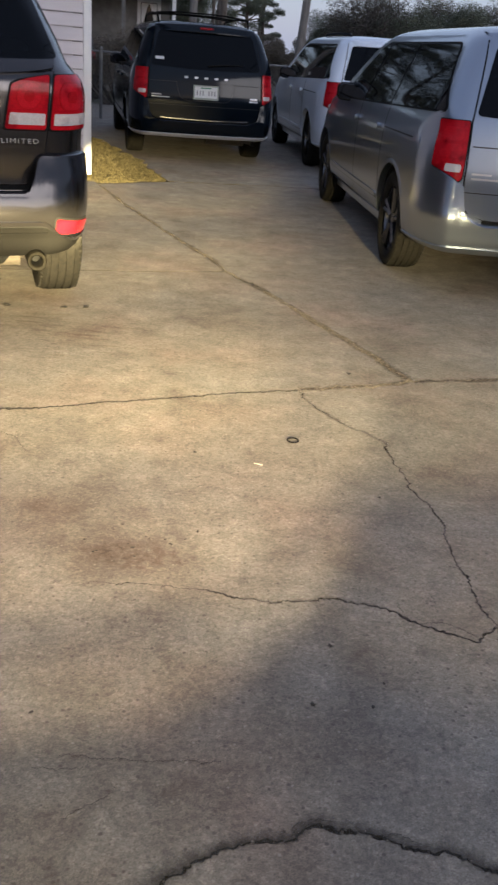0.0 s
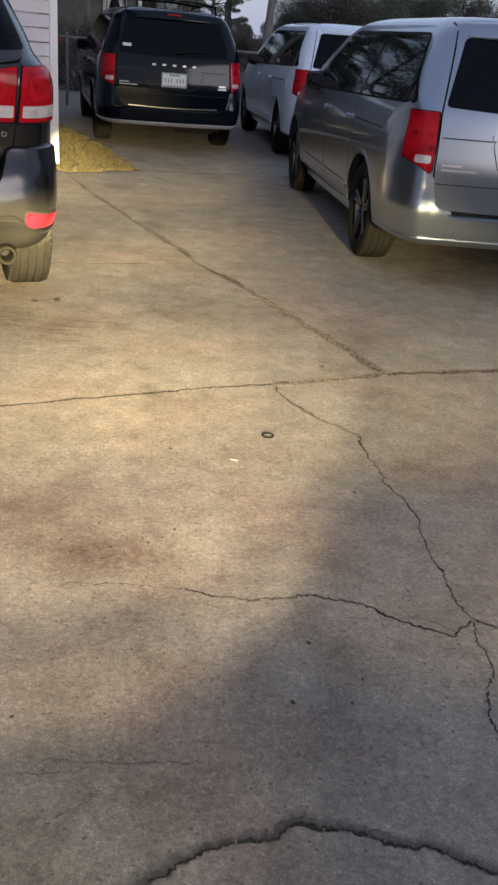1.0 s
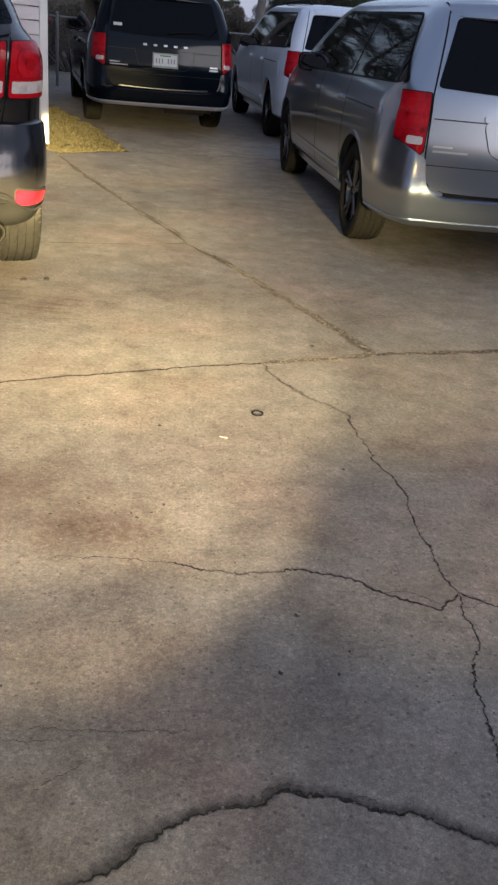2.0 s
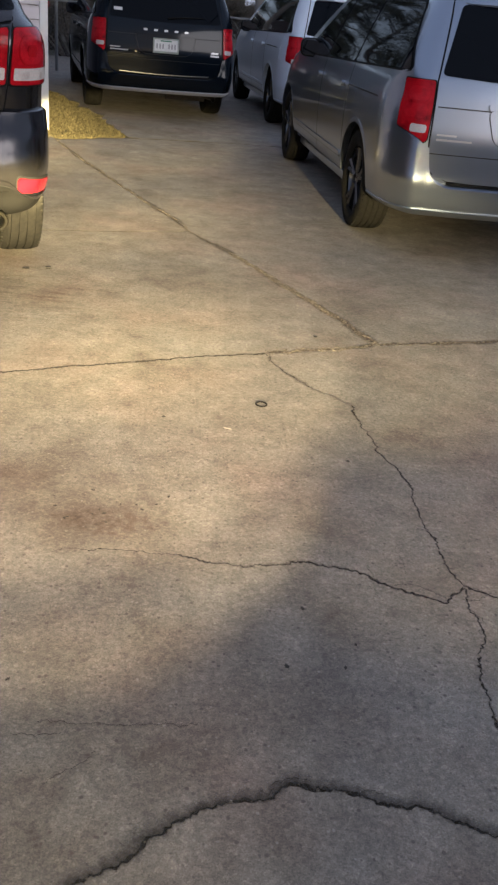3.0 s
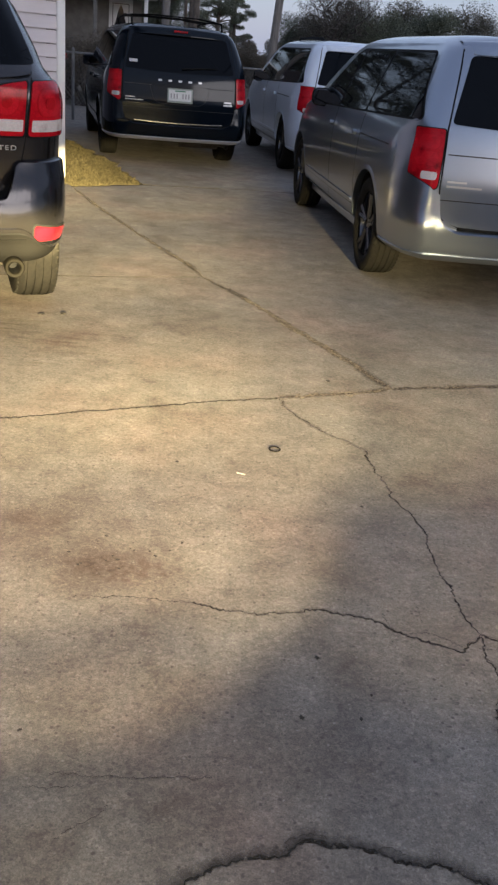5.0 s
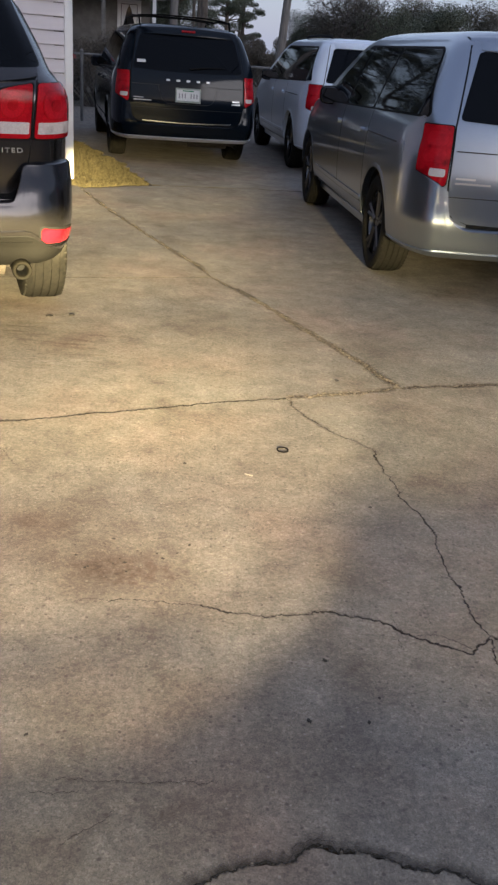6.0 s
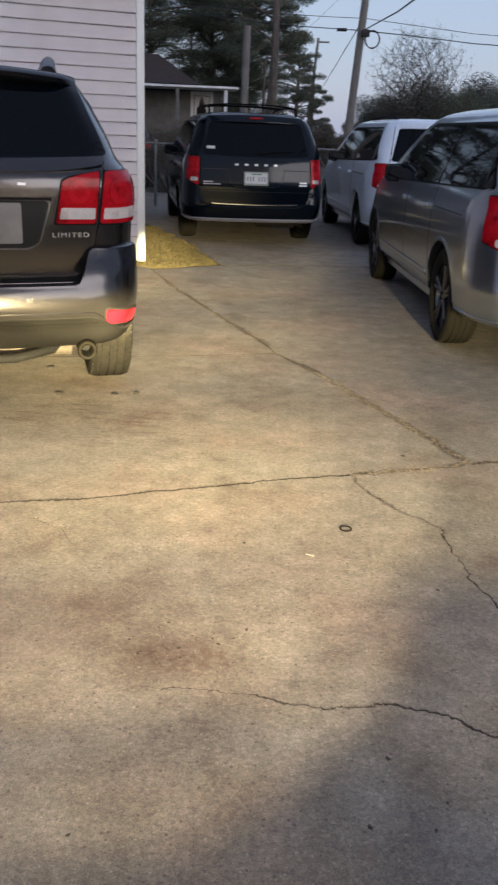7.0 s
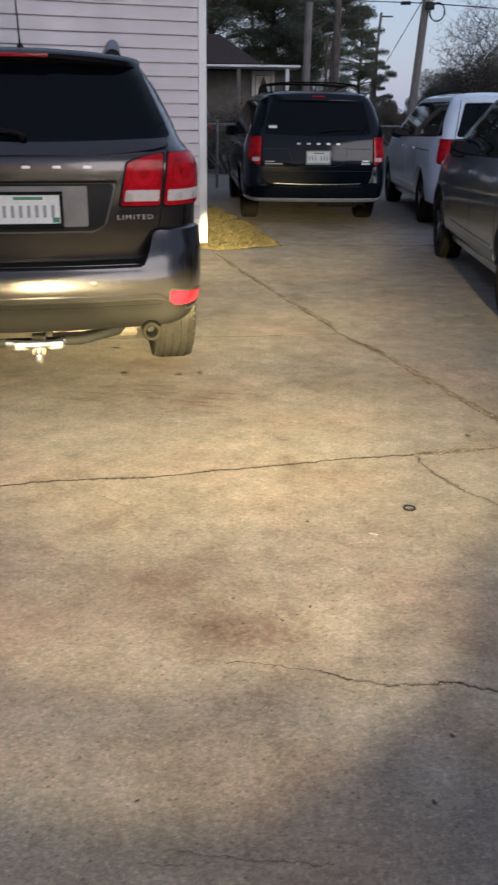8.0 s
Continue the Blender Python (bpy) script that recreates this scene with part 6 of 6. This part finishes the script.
    part("valance_trim", rear(BUMPER, -0.66, 0.66, 0.512, 0.534, off=0.033, thick=0.03, cols=30, rws=3, corner=0.010), mats["plastic"], car)
    # exhaust tips, hitch and underside
    for s in (-1, 1):
        e = bmesh.new()
        lathe(e, [(0.16, 0.046), (0.03, 0.050), (0.0, 0.051), (-0.010, 0.046), (-0.008, 0.034), (0.006, 0.027), (0.16, 0.026)], (s * 0.585, -1.0, 0.372), "y", 28)
        bmesh.ops.recalc_face_normals(e, faces=e.faces)
        tip = part("exhaust_tip", e, mats["tip"], car, "round sooty exhaust tip")
        e = bmesh.new()
        lathe(e, [(0.010, 0.0268), (0.10, 0.025), (0.101, 0.002)], (s * 0.585, -1.0, 0.372), "y", 24)
        part("exhaust_bore", e, mats["black"], tip)
        e = bmesh.new()
        tube(e, [(s * 0.585, -0.86, 0.372), (s * 0.55, -0.70, 0.36), (s * 0.42, -0.55, 0.34)], 0.04, 12)
        part("exhaust_pipe", e, mats["steel"], car)
    e = bmesh.new()
    lathe(e, [(-0.24, 0.02), (-0.23, 0.10), (0.23, 0.10), (0.24, 0.02)], (0.30, -0.62, 0.36), "x", 18)
    part("muffler", e, mats["steel"], car)
    hitch = bmesh.new()
    tube(hitch, [(-0.52, -0.62, 0.40), (-0.42, -0.80, 0.335), (-0.22, -0.90, 0.315), (0.22, -0.90, 0.315), (0.42, -0.80, 0.335), (0.52, -0.62, 0.40)], 0.024, 12)
    h = part("tow_bar", hitch, mats["black"], car)
    b = bmesh.new()
    box(b, (-0.035, -1.03, 0.278), (0.035, -0.82, 0.345), 0.006, 2)
    part("receiver", b, mats["steel"], h)
    b = bmesh.new()
    tube(b, [(-0.16, -0.99, 0.335), (-0.05, -1.02, 0.33), (0.06, -1.02, 0.33), (0.13, -0.985, 0.34)], [0.02, 0.024, 0.02, 0.016], 10)
    part("safety_chain_loop", b, mats["chrome"], h, "shiny steel bar of the tow hitch")
    for x0 in (-0.085, 0.085):
        b = bmesh.new()
        box(b, (x0 - 0.045, -1.035, 0.298), (x0 + 0.045, -0.985, 0.350), 0.014, 3)
        part("hitch_bracket", b, mats["chrome"], h)
    b = bmesh.new()
    lathe(b, [(-0.045, 0.001), (-0.042, 0.020), (-0.02, 0.028), (0.005, 0.026), (0.012, 0.014), (0.03, 0.013), (0.031, 0.001)], (0.0, -1.05, 0.285), "z", 18)
    bmesh.ops.recalc_face_normals(b, faces=b.faces)
    part("hitch_ball", b, mats["chrome"], h)
    for s in (-1, 1):
        r = bmesh.new()
        tube(r, [(s * 0.47, -0.50, 1.715), (s * 0.475, -0.40, 1.755), (s * 0.49, -0.25, 1.785), (s * 0.50, 0.3, 1.790), (s * 0.50, 1.0, 1.775), (s * 0.50, 1.12, 1.72)], [0.045, 0.042, 0.034, 0.026, 0.022, 0.03], 12)
        part("roof_rail", r, mats["rail"], car)
        for y in (-0.12, 2.89):
            part("wheel_arch", arch_lip(S, s, y, 0.37, 0.415, 0.455, 2, 178, 0.009), body_mat, car)
            wheel(car, s * 0.785, y, 0.365, 0.25, mats, s)
        door_mirror(car, s, 0.86, 1.95, 1.21, body_mat, mats["mirror"])
        part("side_windows", flank(S, s, lambda z: -0.50 + 0.3 * (z - 1.2), lambda z: 2.15 - 1.75 * (z - 1.25), lambda h: 1.31 - 0.06 * h, 1.61, off=0.006, thick=0.012, cols=30, rws=12, corner=0.04), mats["glass"], car, "dark tinted side windows")
        for y in (0.33, 1.42):
            part("door_handle", flank(S, s, y - 0.1, y + 0.1, 1.03, 1.065, off=0.03, thick=0.03, cols=6, rws=3, corner=0.01), body_mat, car)
            part("door_seam", flank(S, s, y - 0.16, y - 0.151, 0.42, 1.29, off=0.0015, thick=0.003, cols=1, rws=14), mats["seam_and_shade"], car)
    u = bmesh.new()
    box(u, (-0.54, -0.70, 0.35), (0.54, 3.3, 0.44), 0.03, 1)
    part("underbody", u, mats["black"], car)
    return car


def letter(shell, parent, text, x, z, off, width, height, mat):
    """Raised letters from the built-in font, laid on the rear skin."""
    c = bpy.data.curves.new("lettering", "FONT")
    c.body, c.size, c.extrude = text, 0.03, 0.001
    c.space_character = 1.25
    tmp = new("lettering", c)
    me = bpy.data.meshes.new_from_object(tmp.evaluated_get(bpy.context.evaluated_depsgraph_get()))
    bpy.data.objects.remove(tmp)
    xs = [v.co.x for v in me.vertices]
    ys = [v.co.y for v in me.vertices]
    x0, x1, y0, y1 = min(xs), max(xs), min(ys), max(ys)
    for v in me.vertices:
        px = x + (v.co.x - x0) / (x1 - x0) * width
        pz = z - height / 2 + (v.co.y - y0) / (y1 - y0) * height
        v.co = shell.pt(shell.ax(pz, px), pz, off + v.co.z)
    me.materials.append(mat)
    ob = new("lettering", me)
    ob.parent = parent
    return tagged(ob, "raised chrome letters")


# ---- the parked cars ----
def lens(name, dark, light):
    """Moulded lamp plastic under a glossy face; the prisms' light and dark are put into the colour."""
    m = material(name, light, 0.12, 0.0, 0.04, 0.14)
    n, l, b = nodes_of(m)
    c = n.new("ShaderNodeTexCoord")
    v = n.new("ShaderNodeTexVoronoi")
    v.inputs["Scale"].default_value = 110.0
    l.new(c.outputs["Object"], v.inputs["Vector"])
    soft = noise_tex(m, 9.0, 2.0)
    col = mixed(m, ramp(m, v.outputs["Distance"], [(0.0, light), (0.75, dark)]), ramp(m, soft, [(0.25, dark), (0.5, light)]), 0.72, "MIX")
    base(m, col)
    return m


MATS = {
    "black": speckled("black_plastic", (0.006, 0.006, 0.006), (0.011, 0.011, 0.011), 60, 0.75, 0.1, 0.001, spec=0.12),
    "plastic": speckled("grey_plastic", (0.005, 0.005, 0.005), (0.009, 0.0085, 0.008), 160, 0.6, 0.15, 0.001, spec=0.04),
    "glass": material("tinted_glass", (0.002, 0.003, 0.005), 0.03, 0.0, 0.0, 0.12),
    "shaded_black": material("shaded_black", (0.005, 0.005, 0.007), 0.2, 0.0, 0.0, 0.12),
    "seam_and_shade": material("dark_seam_and_shade", (0.012, 0.012, 0.012), 0.6),
    # The crossover's plate recess, a darker colour than its body.
    "recess": material("dark_recess", (0.010, 0.011, 0.013), 0.45, 0.0, 0.0, 0.2),
    "badge": material("bright_badge", (0.50, 0.50, 0.51), 0.35, 0.6),
    "chrome": material("chrome", (0.78, 0.78, 0.78), 0.24, 1.0),
    "satin_dark": material("satin_dark", (0.12, 0.12, 0.125), 0.35, 0.6),
    "steel": speckled("dull_steel", (0.045, 0.038, 0.03), (0.11, 0.095, 0.08), 30, 0.55, 0.1),
    # Whitish base colour stands in for the sky mirrored in the lip.
    "lip": material("sky_toned_lip", (0.72, 0.73, 0.76), 0.35, 0.25),
    "rim": material("dark_alloy", (0.10, 0.10, 0.105), 0.25, 0.85),
    "rail": material("dark_rail", (0.035, 0.036, 0.040), 0.3, 0.3),
    "tip": material("sooted_chrome", (0.010, 0.009, 0.007), 0.6, 0.0, 0.0, 0.03),
    "tyre": speckled("tyre_rubber", (0.008, 0.008, 0.0075), (0.022, 0.020, 0.017), 45, 0.9, 0.3, 0.002, spec=0.06),
    "mirror": material("mirror_glass", (0.05, 0.05, 0.06), 0.03, 1.0),
    "lamp_red": lens("red_lens", (0.09, 0.001, 0.004), (0.53, 0.008, 0.016)),
    "lamp_bright": lens("red_reflector", (0.07, 0.002, 0.004), (0.26, 0.007, 0.015)),
    "lamp_bowl": lens("red_bowl", (0.18, 0.002, 0.006), (0.58, 0.012, 0.022)),
    "lamp_edge": lens("deep_red_edge", (0.15, 0.003, 0.005), (0.46, 0.008, 0.013)),
    "lamp_dark": material("dark_red_lens", (0.30, 0.008, 0.010), 0.15, 0.0, 0.1, 0.2),
    "lens_clear": lens("clear_lens", (0.26, 0.20, 0.19), (0.66, 0.62, 0.60)),
    "plate": speckled("plate_white", (0.62, 0.63, 0.63), (0.72, 0.73, 0.73), 25, 0.4, 0.05),
    "ink": material("plate_ink", (0.27, 0.27, 0.28), 0.5),
    "green": material("green_print", (0.05, 0.22, 0.12), 0.5),
    "plate_frame": material("plate_frame", (0.30, 0.34, 0.30), 0.4),
    "sticker": material("white_sticker", (0.7, 0.7, 0.7), 0.5),
    "grey_panel": speckled("grey_panel", (0.17, 0.16, 0.16), (0.24, 0.23, 0.225), 8, 0.5, 0.05),
}
SILVER = paint("silver_paint", (0.258, 0.292, 0.352), 0.93, 0.29, 0.02)
SILVER.node_tree.nodes["Principled BSDF"].inputs["Coat Weight"].default_value = 1.0
WHITE = paint("white_paint", (0.66, 0.73, 0.84), 0.0, 0.3, 0.04)
NAVY = paint("near_black_blue_paint", (0.004, 0.0075, 0.013), 0.1, 0.12, 0.006)
NAVY.node_tree.nodes["Principled BSDF"].inputs["Coat Weight"].default_value = 0.26
NAVY.node_tree.nodes["Principled BSDF"].inputs["Specular IOR Level"].default_value = 0.10
GRANITE = paint("granite_grey_paint", (0.046, 0.043, 0.044), 0.85, 0.24, 0.03)
GRANITE.node_tree.nodes["Principled BSDF"].inputs["Coat Weight"].default_value = 0.5


def plate_bars(n, ink="ink", gap=None):
    out = []
    w = 0.27 / n
    for i in range(n):
        if gap is not None and i == gap:
            continue
        out.append((-0.135 + w * (i + 0.5), w * 0.42, -0.008, 0.058, ink))
    out.append((0.0, 0.14, 0.054, 0.014, "green"))
    return out


minivan(pose(-0.726, 13.275, 0, 0, 0, 11.15), "dark blue-black minivan with roof rack parked on the concrete", NAVY, MATS, chrome_bumper=True, rails=True, bars=plate_bars(7, gap=3), letters=True, mirror_mat=MATS["black"])
minivan(pose(1.843, 13.156, 0, 0, 0, 6.78), "white minivan with dark windows parked on the concrete", WHITE, MATS, low_rails=True, bars=plate_bars(6), mirror_mat=MATS["black"])
minivan(pose(2.102, 6.839, 0, 0, 0, 4.6), "dusty silver minivan with black wheels parked on the concrete", SILVER, MATS, bars=plate_bars(6), mirror_mat=MATS["black"])
crossover(pose(-1.896, 5.225, 0, 0, 0, 19.1), "granite grey crossover car with tow bar parked by the house", GRANITE, MATS, plate_bars(7))
DUSKY = paint("dark_grey_paint", (0.02, 0.018, 0.02), 0.2, 0.3, 0.05)
minivan(pose(*far(11.3, 25, z=0), 0, 0, 11.3), "dark grey minivan with red lamps parked beyond the fence", DUSKY, MATS, bars=plate_bars(6))
facing_van = minivan(pose(1.58, -4.22, 0, 0, 0, 12), "dark minivan with lit headlamps facing the other cars", NAVY, MATS, bars=plate_bars(6))
HEADGLASS = material("headlamp_glass", (0.8, 0.8, 0.78), 0.1, 0.3, 1.0)
for side in (-0.675, 0.675):
    bm = bmesh.new()
    ends(bm, lathe(bm, [(-0.25, 0.085), (0.03, 0.08), (0.045, 0.05)], (side, 3.53, 1.0), "y", 24))
    part("headlamp", bm, HEADGLASS, facing_van, "round clear headlamp glass")
